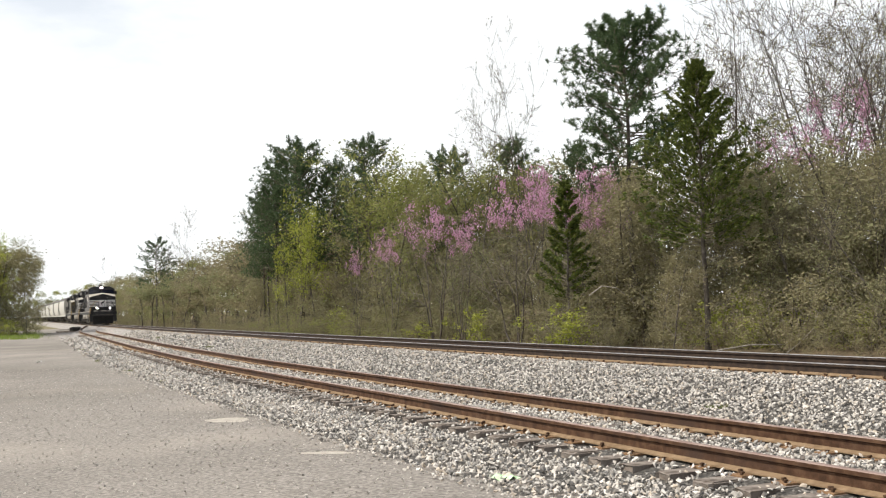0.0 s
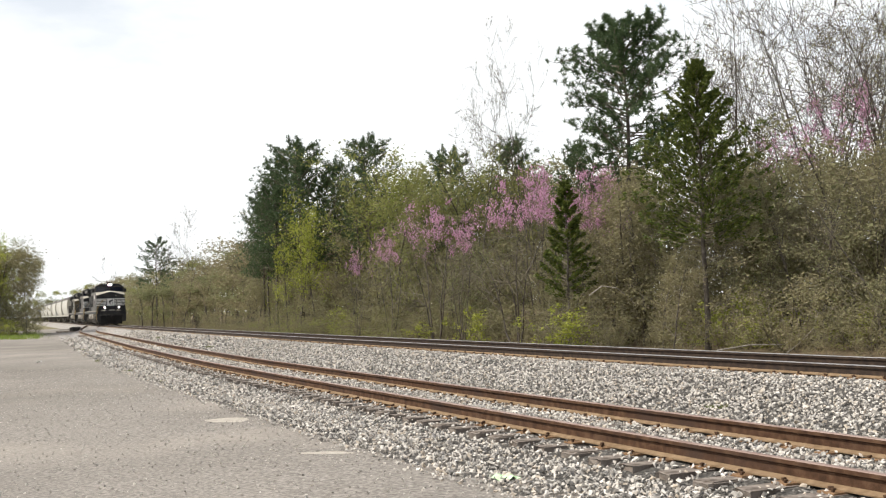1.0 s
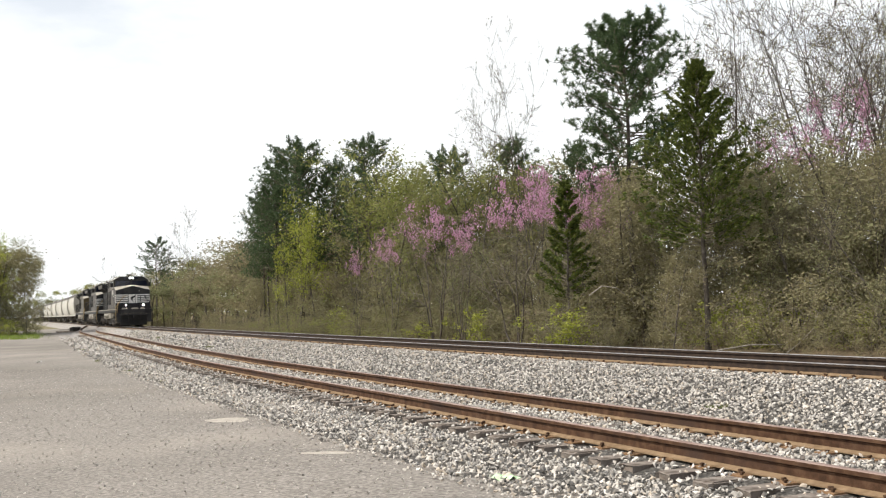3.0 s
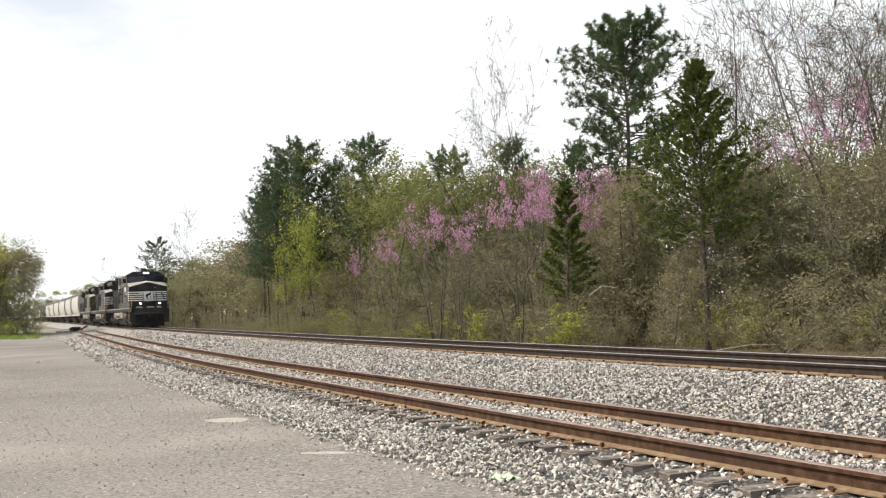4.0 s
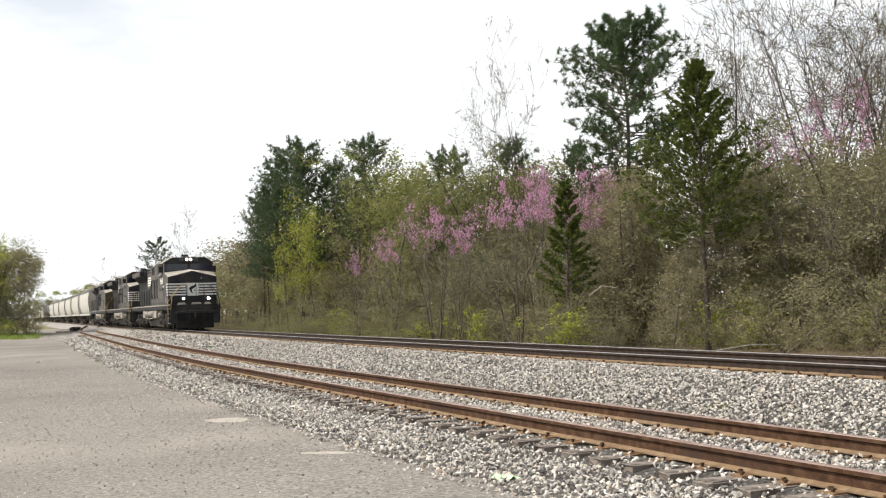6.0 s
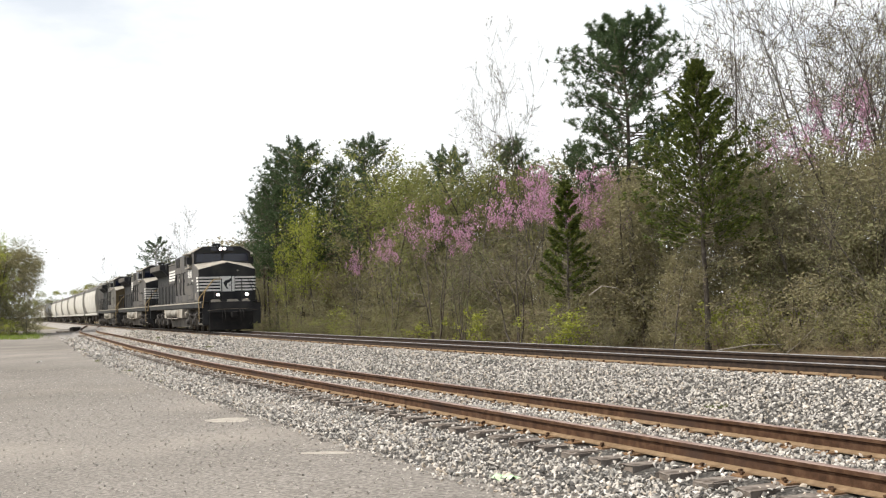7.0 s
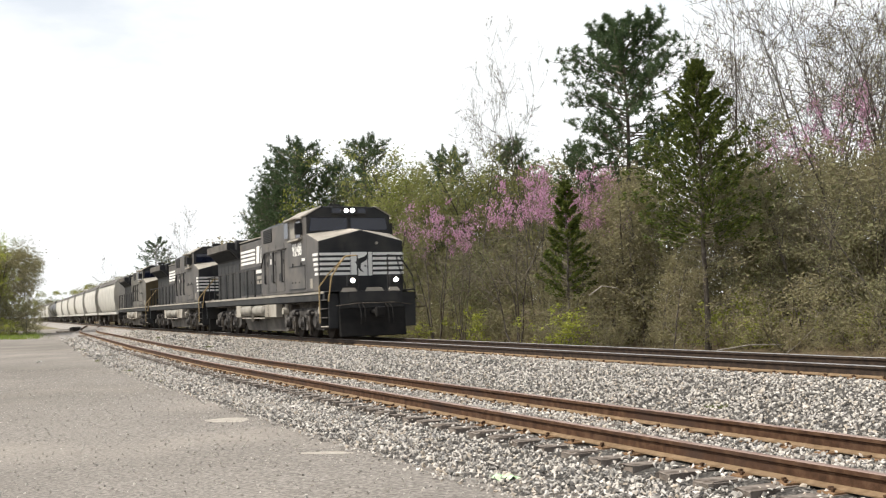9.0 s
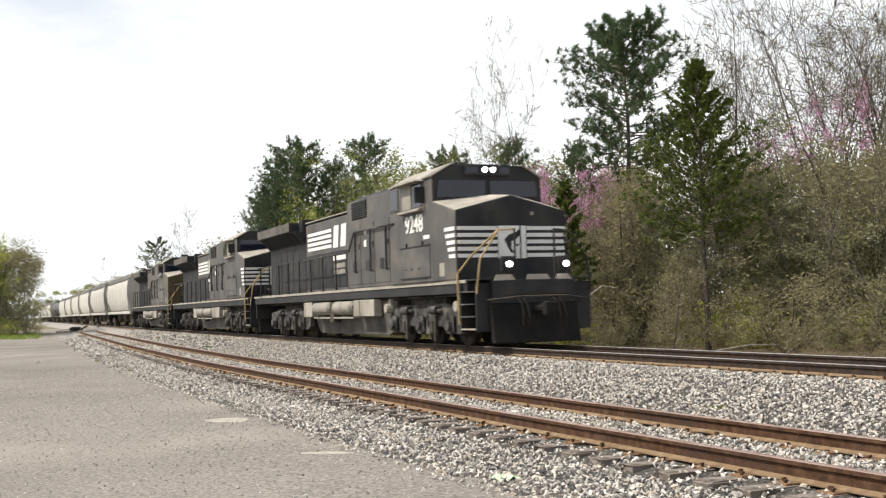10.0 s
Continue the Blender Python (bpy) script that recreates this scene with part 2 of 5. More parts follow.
def build_ballast():
    ss = np.concatenate([np.arange(-25, 60, 0.25), np.arange(60, 420, 1.0)])
    gap, zs = gap_at(ss), siding_z(ss)
    one = np.ones_like(ss)
    rows = [(3.4 * one, -0.80 * one), (1.75 * one, -0.23 * one), (1.35 * one, -0.20 * one), (-1.35 * one, -0.20 * one), (-1.75 * one, -0.23 * one)]
    inner = np.maximum(gap - 1.5, 1.8)
    zin = np.where(gap - 1.5 > 1.8, zs - 0.235, -0.23)
    rows += [(-(1.75 + 0.5 * (inner - 1.75)), 0.5 * (zin - 0.23)), (-inner, zin)]
    outer = np.maximum(gap + 1.35, 1.95)
    zout = np.minimum(zs - 0.275, -0.235)
    rows += [(-np.maximum(gap - 1.2, inner + 0.05), np.maximum(zin, zs - 0.20)), (-np.maximum(gap + 0.95, inner + 0.08), np.minimum(zs - 0.205, -0.232)), (-outer, zout), (-(outer + 0.75), 0.45 * zout + 0.55 * LOT_Z), (-(outer + 1.35), LOT_Z + 0.012 + 0 * ss), (-(outer + 1.7), LOT_Z - 0.12 + 0 * ss)]
    offs = np.stack([r[0] for r in rows], 1)
    z = np.stack([r[1] for r in rows], 1)
    near = ss <= 75
    far = ss >= 75
    # near bed carries the painted gap shade under the loose stones
    tagged(ribbon("ballast_bed", ss[near], offs[near], z[near], M_BED_SHADE, jitter=0.008), "raised stone bed under the tracks, darkened as shade between stones", "ballast", kind="structure")
    tagged(ribbon("ballast_bed", ss[far], offs[far], z[far], M_BEDFINE, jitter=0.012), "pale bed of finer stone near the turnout", "ballast", kind="structure")


def bed_z(s, off):
    """Height of the ballast bed at a lateral place (arrays)."""
    gap, zs = gap_at(s), siding_z(s)
    z = np.empty_like(off)
    a = -off
    inner = np.maximum(gap - 1.5, 1.8)
    outer = np.maximum(gap + 1.35, 1.95)
    zin = np.where(gap - 1.5 > 1.8, zs - 0.235, -0.23)
    zout = np.minimum(zs - 0.275, -0.235)
    for i in range(len(off)):
        z[i] = np.interp(a[i], [-3.4, -1.75, -1.35, 1.35, 1.75, inner[i], max(gap[i] - 1.2, inner[i] + 0.05), max(gap[i] + 0.95, inner[i] + 0.08), outer[i], outer[i] + 0.75, outer[i] + 1.35, outer[i] + 3.0],
                         [-0.8, -0.23, -0.2, -0.2, -0.23, zin[i], max(zin[i], zs[i] - 0.20), min(zs[i] - 0.205, -0.232), zout[i], 0.45 * zout[i] + 0.55 * LOT_Z, LOT_Z + 0.012, LOT_Z])
    return z


def stones(name, s, off, z, size, mat, seed, label, flat=0.75):
    """Loose angular stones, one island each."""
    g = np.random.default_rng(seed)
    n = len(s)
    base = np.array([(1, 0, -.25), (0.2, 0.95, -.1), (-.95, .25, .0), (-.2, -1, .1), (.15, .1, .9), (-.1, -.05, -.9), (.7, -.6, .45), (-.6, .6, .55)], float)
    tri = np.array([(0, 1, 4), (1, 7, 4), (7, 2, 4), (2, 3, 4), (3, 6, 4), (6, 0, 4), (1, 2, 7), (0, 5, 1), (1, 5, 2), (2, 5, 3), (3, 5, 0), (3, 0, 6)])
    v = base[None] * g.uniform(0.7, 1.25, (n, 8, 1)) + g.normal(0, 0.24, (n, 8, 3))
    v *= (size * np.stack([g.uniform(.75, 1.35, n), g.uniform(.6, 1.0, n), g.uniform(.55, 1.0, n) * flat / 0.75], 0)).T[:, None, :] * 0.5
    q = g.normal(0, 1, (n, 4)) * np.array([1, .35, .35, 1.0])
    q /= np.linalg.norm(q, axis=1, keepdims=True)
    w, x, y, zq = q.T
    R = np.stack([1 - 2 * (y * y + zq * zq), 2 * (x * y - zq * w), 2 * (x * zq + y * w), 2 * (x * y + zq * w), 1 - 2 * (x * x + zq * zq), 2 * (y * zq - x * w), 2 * (x * zq - y * w), 2 * (y * zq + x * w), 1 - 2 * (x * x + y * y)], -1).reshape(n, 3, 3)
    v = np.einsum("nij,nkj->nki", R, v)
    px, py = main_at(s, off)
    v += np.stack([px, py, z], -1)[:, None, :]
    f = (tri[None] + 8 * np.arange(n)[:, None, None]).reshape(-1, 3)
    return tagged(arrays(name, v.reshape(-1, 3), f, mat), label, "gravel", kind="stuff")


def build_stones():
    g = np.random.default_rng(11)
    # near bed, thick; farther bed, thinner with the larger stones only
    for (s0, s1, n, lo, hi, seed) in ((-5, 10, 46000, 0.028, 0.060, 1), (10, 34, 36000, 0.038, 0.072, 2), (34, 76, 13000, 0.08, 0.14, 3)):
        s = g.uniform(s0, s1, n)
        gap = gap_at(s)
        u = g.uniform(0, 1, n)
        off = -(1.0 + u * (gap + 2.0))
        k = g.uniform(0, 1, n) < 0.12
        off[k] = g.uniform(-0.9, 1.9, k.sum())
        # fewer at the foot of the slope
        foot = -off - gap - 2.35
        keep = g.uniform(0, 1, n) > np.clip(foot * 1.4, 0, 0.93)
        # thinner over the sleeper ends
        keep &= ~((-off > gap + 0.85) & (-off < gap + 1.4) & (g.uniform(0, 1, n) < 0.5))
        # clear of the rails
        for r in (-0.7525, 0.7525):
            keep &= (abs(off - r) > 0.13) & (abs(off + gap - r) > 0.13)
        s, off = s[keep], off[keep]
        z = bed_z(s, off) + g.uniform(-0.008, 0.05, len(s)) * np.clip(np.abs(off) * 2 - 1.6, 0.5, 1)
        stones("ballast_stones", s, off, z, g.uniform(lo, hi, len(s)), M_STONE, seed, "loose grey and white crushed ballast stones")
    n = 13000
    s = g.uniform(-14, 26, n)
    off = -(gap_at(s) + 2.5 + 9 * g.uniform(0, 1, n) ** 1.5)
    stones("loose_gravel", s, off, np.full(n, LOT_Z + 0.004) + 0.012 * np.sin(off * 1.9 + s * 0.2) + 0.012 * np.sin(off * 0.8 + 2 + 0.05 * s), g.uniform(0.012, 0.034, n), M_GRIT, 9, "small loose gravel scattered on the lot")


# ---- tracks ----
def rail_mesh(name, s0, s1, off, ztop, parent, top_mat, side_mat):
    """A flat-bottomed rail: head, web and foot, swept along the line; the running surface has its own material."""
    prof = [(-0.075, -0.172), (0.075, -0.172), (0.075, -0.160), (0.012, -0.138), (0.009, -0.052), (0.036, -0.042), (0.036, -0.008), (0.028, 0.0), (-0.028, 0.0), (-0.036, -0.008), (-0.036, -0.042), (-0.009, -0.052), (-0.012, -0.138), (-0.075, -0.160)]
    ss = np.concatenate([np.arange(s0, min(s1, 60), 1.0), np.arange(max(s0, 60), s1 + 0.1, 2.0)])
    base = np.asarray(off(ss), float)
    zt = np.asarray(ztop(ss), float)
    offs = base[:, None] + np.array([p[0] for p in prof])[None]
    z = zt[:, None] + np.array([p[1] for p in prof])[None]
    x, y = main_at(ss[:, None], offs)
    v = np.stack([x, y, z], -1).reshape(-1, 3)
    k = len(prof)
    i, j = np.meshgrid(np.arange(len(ss) - 1), np.arange(k), indexing="ij")
    f = np.stack([i * k + j, (i + 1) * k + j, (i + 1) * k + (j + 1) % k, i * k + (j + 1) % k], -1).reshape(-1, 4)
    ob = arrays(name, v, f, [side_mat, top_mat, M_FOOT], parent)
    jj = np.broadcast_to(j, j.shape).ravel()
    idx = np.where((jj >= 6) & (jj <= 8), 1, np.where((jj == 2) | (jj == 12) | (jj == 1) | (jj == 13), 2, 0)).astype(np.int32)
    ob.data.polygons.foreach_set("material_index", idx)
    return ob


def sleeper_meshes():
    out = []
    g = random.Random(4)
    for i in range(4):
        bm = bmesh.new()
        box(bm, -0.115, 0.115, -1.29, 1.29, -0.17, 0.0, 0.012)
        for v in bm.verts:
            v.co.x += g.uniform(-0.008, 0.008)
            v.co.y += g.uniform(-0.03, 0.03)
            v.co.z += g.uniform(-0.006, 0.003)
        me = bpy.data.meshes.new("sleeper")
        bm.to_mesh(me)
        bm.free()
        me.materials.append(M_TIE)
        out.append(me)
    bm = bmesh.new()
    box(bm, -0.09, 0.09, -0.19, 0.19, -0.002, 0.016, 0.004)
    pl = bpy.data.meshes.new("tie_plate")
    bm.to_mesh(pl)
    bm.free()
    pl.materials.append(M_PLATE)
    bm = bmesh.new()
    box(bm, -0.010, 0.010, -0.010, 0.010, 0.0, 0.026)
    box(bm, -0.015, 0.015, -0.020, 0.012, 0.020, 0.034)
    sp = bpy.data.meshes.new("spike")
    bm.to_mesh(sp)
    bm.free()
    sp.materials.append(M_SPIKE)
    return out, pl, sp


def track(name, label, s0, s1, offset, ztop, near_to, top_mat):
    t = thing(name, label, "railway track", kind="structure")
    g = random.Random(name)
    for r in (-0.7525, 0.7525):
        rail_mesh("rail", s0, s1, lambda s, r=r: offset(s) + r, ztop, t, top_mat, M_RUST if name == "siding_track" else M_DARKRAIL)
    ties, plate, spike = TIE_MESHES
    s = s0 + 0.2
    while s < near_to:
        th = float(np.interp(s, _S, _T))
        dth = math.atan2(float(offset(s + 1) - offset(s)), 1.0)
        x, y = main_at(s, float(offset(s)))
        tie = new("sleeper", ties[g.randrange(4)])
        tie.parent = t
        tie.matrix_basis = pose(float(x), float(y), float(ztop(s)) - 0.188 + g.uniform(-0.008, 0.002), 0, 0, math.degrees(-th - dth) - 90 + g.uniform(-1.2, 1.2)) @ Matrix.Rotation(math.pi, 4, "Z")
        if s < 55:
            for r in (-0.7525, 0.7525):
                p = new("tie_plate", plate)
                p.parent = tie
                p.matrix_basis = pose(0, r, 0.002)
                if s < 34:
                    for q, (dx, dy) in enumerate(((-0.05, -0.092), (0.05, 0.092), (0.045, -0.155), (-0.045, 0.155))):
                        if g.random() < 0.85:
                            k = new("spike", spike)
                            k.parent = tie
                            k.matrix_basis = pose(dx, r + dy, 0.012 + g.uniform(-0.004, 0.012), g.uniform(-6, 6), g.uniform(-6, 6), 180 if dy < 0 else 0)
        s += 0.535 + g.uniform(-0.03, 0.03)
    return t


TIE_MESHES = sleeper_meshes()
build_ground()
build_ballast()
track("main_track", "main line track with polished rail heads on oak sleepers", -22, 420, lambda s: 0.0 * s, lambda s: 0.0 * s, 85, M_POLISH)
track("siding_track", "rusty brown siding track on weathered sleepers", -22, 126, lambda s: -gap_at(s), siding_z, 85, M_RAILTOP)
# ---- the train ----
M_BLACK = material("dusty black paint", [(0.014, 0.014, 0.016), (0.026, 0.026, 0.026), (0.042, 0.039, 0.036)], 1.6, 0.62, bump=0.05, second=((0.06, 0.052, 0.042), 0.9, 0.62))
# black engine paint greyed: sunlight on the side faces put into the colour
M_GREYSIDE = material("dark grey paint lightened for sunlit sides", [(0.06, 0.056, 0.054), (0.09, 0.083, 0.077), (0.125, 0.113, 0.10)], 1.1, 0.55, second=((0.155, 0.135, 0.112), 0.55, 0.55), bump=0.04)
M_WHITE = material("off-white stripe paint", [(0.70, 0.68, 0.63), (0.82, 0.80, 0.76)], 2.5, 0.55, second=((0.55, 0.51, 0.45), 1.4, 0.66))
# pale dusty parts; also colours nose top and roof edges as if sunlit
M_DUSTY_LIT = material("pale dusty sill and sunlit top paint", [(0.26, 0.235, 0.195), (0.42, 0.385, 0.325)], 2.0, 0.7, second=((0.17, 0.145, 0.115), 1.0, 0.55))
M_UNDER = material("oily running gear", [(0.03, 0.027, 0.024), (0.07, 0.06, 0.05), (0.12, 0.105, 0.085)], 3.0, 0.75, bump=0.25)
M_TRUCK = material("road-dust grey cast steel", [(0.03, 0.028, 0.026), (0.065, 0.06, 0.056), (0.14, 0.13, 0.118)], 2.2, 0.85, bump=0.2)
M_TANK = material("dusty fuel tank", [(0.055, 0.05, 0.044), (0.10, 0.09, 0.078), (0.15, 0.135, 0.115)], 1.4, 0.7, bump=0.05)
M_AIRTANK = material("tan-grey air tank", [(0.20, 0.185, 0.155), (0.32, 0.295, 0.25)], 2.0, 0.6)
M_WHEEL = material("worn wheel steel", [(0.022, 0.019, 0.017), (0.055, 0.045, 0.038)], 5.0, 0.75, 0.1)
M_YELLOW = material("ochre handrail paint", [(0.27, 0.19, 0.085), (0.40, 0.29, 0.14)], 6.0, 0.6)
M_GLASS = material("dark cab glass", [(0.006, 0.008, 0.018), (0.012, 0.015, 0.03)], 1.0, 0.06)
M_PLOW = material("matt black plow steel", [(0.010, 0.010, 0.010), (0.022, 0.020, 0.018)], 3.0, 0.8)
M_LAMP = glow("lit headlamp", (1.0, 0.86, 0.84), 150.0)
M_DITCH = glow("lit ditch lamp", (1.0, 0.80, 0.76), 100.0)
M_HOPPER = material("cream-grey hopper paint", [(0.42, 0.40, 0.36), (0.54, 0.52, 0.47)], 0.8, 0.65, second=((0.33, 0.30, 0.25), 0.5, 0.6))
M_RUSTCAR = material("black tank car paint", [(0.02, 0.02, 0.02), (0.045, 0.042, 0.04)], 1.0, 0.5)
M_THIRD = material("faded warm grey paint", [(0.08, 0.075, 0.066), (0.12, 0.112, 0.098), (0.17, 0.158, 0.135)], 1.1, 0.6)
M_OCHRE = material("faded ochre paint", [(0.07, 0.052, 0.026), (0.11, 0.082, 0.04)], 2.0, 0.65)
M_SCREEN = material("dark radiator screen", [(0.015, 0.015, 0.016), (0.03, 0.03, 0.03)], 60, 0.8, bump=0.3, bump_scale=200)


def text_part(body, size, m, mat, parent, label):
    cu = bpy.data.curves.new("number", "FONT")
    cu.body, cu.size, cu.extrude, cu.align_x = body, size, 0.006, "CENTER"
    cu.offset = 0.012
    tmp = new("number", cu)
    dg = bpy.context.evaluated_depsgraph_get()
    me = bpy.data.meshes.new_from_object(tmp.evaluated_get(dg))
    bpy.data.objects.remove(tmp)
    me.materials.clear()
    ob = link_mesh("number", me, mat, parent, label)
    ob.matrix_basis = m
    return ob


def wheelset(parent, x, r=0.53, name="wheelset"):
    bm = bmesh.new()
    for side in (-1, 1):
        y = 0.7525 * side
        rod(bm, (0, y - 0.065, 0), (0, y + 0.065, 0), r, 28)
        rod(bm, (0, y - 0.10 * side, 0), (0, y - 0.065 * side, 0), r + 0.028, 28)
        rod(bm, (0, y + 0.065 * side, 0), (0, y + 0.12 * side, 0), 0.16, 14)
        for k in range(6):
            a = k * math.pi / 3
            box(bm, r * 0.62 * math.cos(a) - 0.03, r * 0.62 * math.cos(a) + 0.03, y + 0.06 * side - 0.012, y + 0.06 * side + 0.018, r * 0.62 * math.sin(a) - 0.03, r * 0.62 * math.sin(a) + 0.03)
    rod(bm, (0, -1.0, 0), (0, 1.0, 0), 0.085, 12)
    ob = part(name, bm, M_WHEEL, parent)
    ob.matrix_basis = pose(x, 0, r)
    return ob


def loco_truck(parent, xc):
    t = new("truck")
    t.parent = parent
    t.matrix_basis = pose(xc, 0, 0)
    for side in (-1, 1):
        bm = bmesh.new()
        y0, y1 = (1.02, 1.20) if side > 0 else (-1.20, -1.02)
        prism(bm, [(-2.7, 0.45), (-2.7, 0.92), (-1.5, 1.06), (1.5, 1.06), (2.7, 0.92), (2.7, 0.45), (2.35, 0.30), (1.55, 0.30), (1.3, 0.48), (0.62, 0.48), (0.4, 0.28), (-0.4, 0.28), (-0.62, 0.48), (-1.3, 0.48), (-1.55, 0.30), (-2.35, 0.30)], "y", y0, y1, 0.02)
        part("side_frame", bm, M_TRUCK, t)
        yo = side * 1.2
        for x in (-1.95, 0.0, 1.95):
            bm = bmesh.new()
            box(bm, x - 0.20, x + 0.20, yo - 0.06, yo + 0.10 * side + 0.02, 0.34, 0.78, 0.03)
            rod(bm, (x, yo, 0.53), (x, yo + side * 0.19, 0.53), 0.14, 12)
            part("axle_box", bm, M_TRUCK, t)
            for dx in (-0.34, 0.34):
                bm = bmesh.new()
                for k in range(5):
                    rod(bm, (x + dx, yo - side * 0.03, 0.50 + 0.075 * k), (x + dx, yo - side * 0.03, 0.55 + 0.075 * k), 0.085 if k % 2 else 0.065, 10)
                part("spring", bm, M_UNDER, t)
        for x in (-0.98, 0.98):
            bm = bmesh.new()
            rod(bm, (x - 0.27, yo + side * 0.06, 0.90), (x + 0.18, yo + side * 0.06, 0.90), 0.11, 12)
            rod(bm, (x + 0.18, yo + side * 0.06, 0.90), (x + 0.36, yo + side * 0.06, 0.86), 0.045, 8)
            part("brake_cylinder", bm, M_TRUCK, t)
            bm = bmesh.new()
            box(bm, x - 0.05, x + 0.05, yo - 0.1, yo, 0.12, 0.85, 0.015)
            box(bm, x - 0.13, x - 0.05, yo - 0.14, yo - 0.02, 0.30, 0.62, 0.02)
            part("brake_rigging", bm, M_UNDER, t)
    bm = bmesh.new()
    box(bm, -2.3, 2.3, -0.9, 0.9, 0.55, 0.95, 0.04)
    box(bm, -1.2, 1.2, -1.05, 1.05, 0.95, 1.22, 0.04)
    part("bolster", bm, M_UNDER, t)
    return [wheelset(t, x) for x in (-1.95, 0.0, 1.95)]


def locomotive(name, label, side_mat, stripes, number="", lamps=False, logo=True, nose_mat=None):
    """A six-axle freight engine; the pilot's face is at x = 0 and it looks along +x."""
    L = thing(name, label, "locomotive", "train")
    W = -1.5
    # underframe with its pale side strip
    bm = bmesh.new()
    box(bm, -21.95, -0.95, -1.46, 1.46, 1.28, 1.56, 0.02)
    box(bm, -0.98, -0.20, -0.86, 0.86, 1.20, 1.56, 0.02)
    box(bm, -20.5, -1.6, -0.55, 0.55, 0.95, 1.28, 0.03)
    part("underframe", bm, M_BLACK, L)
    for side in (-1, 1):
        bm = bmesh.new()
        box(bm, -21.95, -0.98, side * 1.465, side * 1.49, 1.52, 1.598)
        part("sill_strip", bm, M_DUSTY_LIT, L, "pale dusty strip along the deck edge")
    bm = bmesh.new()
    box(bm, -21.9, -0.22, -1.46, 1.46, 1.562, 1.60, 0.01)
    part("deck", bm, M_BLACK, L)
    # nose
    bm = bmesh.new()
    a = [bm.verts.new((-1.42, y, z)) for y, z in ((-1.5, 1.6), (-1.5, 3.28), (0, 3.66), (1.5, 3.28), (1.5, 1.6))]
    b = [bm.verts.new((-2.75, y, z)) for y, z in ((-1.53, 1.6), (-1.53, 3.62), (0, 3.80), (1.53, 3.62), (1.53, 1.6))]
    fs = [bm.faces.new(a), bm.faces.new(b[::-1])] + [bm.faces.new((a[i], b[i], b[(i + 1) % 5], a[(i + 1) % 5])) for i in range(5)]
    bmesh.ops.recalc_face_normals(bm, faces=fs)
    bmesh.ops.bevel(bm, geom=list(bm.edges), offset=0.045, segments=2, affect="EDGES", profile=0.6)
    nose = part("nose", bm, [nose_mat or M_BLACK, side_mat, M_DUSTY_LIT], L)
    # painted light: top faces palest, sides greyed, front left dark
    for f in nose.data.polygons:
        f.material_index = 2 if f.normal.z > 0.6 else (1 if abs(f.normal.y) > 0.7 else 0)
    if stripes:
        for k in range(5):
            z0 = 2.135 + k * 0.165
            for y0, y1 in ((-1.46, -0.40), (0.40, 1.46)):
                bm = bmesh.new()
                box(bm, -1.432, -1.408, y0, y1, z0, z0 + 0.092)
                part("stripe", bm, M_WHITE, nose, "off-white painted stripe")
            for side in (-1, 1):
                bm = bmesh.new()
                box(bm, -2.05 + 0.06 * (4 - k), -1.46, side * 1.50, side * 1.522, z0, z0 + 0.092)
                part("stripe", bm, M_WHITE, nose, "off-white painted stripe")
        bm = bmesh.new()
        box(bm, -1.44, -1.408, -0.38, 0.38, 2.10, 2.90, 0.01)
        door = part("nose_door", bm, M_WHITE, nose, "off-white nose door with a dark emblem")
        bm = bmesh.new()
        prism(bm, [(-0.22, 2.56), (-0.10, 2.68), (0.10, 2.74), (0.24, 2.86), (0.20, 2.66), (0.10, 2.58), (-0.02, 2.52), (-0.04, 2.36), (0.06, 2.22), (-0.06, 2.26), (-0.14, 2.40)], "x", -1.412, -1.398)
        part("emblem", bm, M_BLACK, door, "plain dark emblem shape")
        bm = bmesh.new()
        box(bm, -1.412, -1.400, 0.20, 0.235, 2.1, 2.9)
        box(bm, -1.412, -1.395, 0.10, 0.16, 2.40, 2.46)
        part("door_edge", bm, M_BLACK, door)
    bm = bmesh.new()
    rod(bm, (-1.44, 0.55, 3.2), (-1.38, 0.55, 3.2), 0.05, 10)
    part("class_light", bm, M_DUSTY_LIT, nose)
    # cab
    bm = bmesh.new()
    prism(bm, [(-1.53, 1.6), (-1.53, 4.26), (-0.98, 4.56), (0.98, 4.56), (1.53, 4.26), (1.53, 1.6)], "x", -5.75, -2.72, 0.04)
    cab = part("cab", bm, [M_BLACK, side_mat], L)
    # side faces take the paler, sunlit-looking colour; the rest stays black
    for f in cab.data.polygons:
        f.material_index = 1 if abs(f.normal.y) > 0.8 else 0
    # sunlight along the roof edges, put in as pale strips
    bm = bmesh.new()
    for side in (-1, 1):
        prism(bm, [(side * 1.57, 4.22), (side * 1.58, 4.25), (side * 0.99, 4.585), (side * 0.98, 4.56)], "x", -5.7, -2.66)
    part("roof_edge", bm, M_DUSTY_LIT, cab, "roof edge coloured pale as if sunlit")
    for y0, y1 in ((-1.42, -0.06), (0.06, 1.42)):
        bm = bmesh.new()
        prism(bm, [(y0, 3.74 if y0 > -1 else 3.70), (y1, 3.74 if y0 > -1 else 3.74), (y1 - (0.06 if y1 > 1 else 0), 4.16), (y0 + (0.06 if y0 < -1 else 0), 4.16)], "x", -2.735, -2.69, 0.01)
        part("windshield", bm, M_GLASS, cab, "dark blue-tinted windscreen")
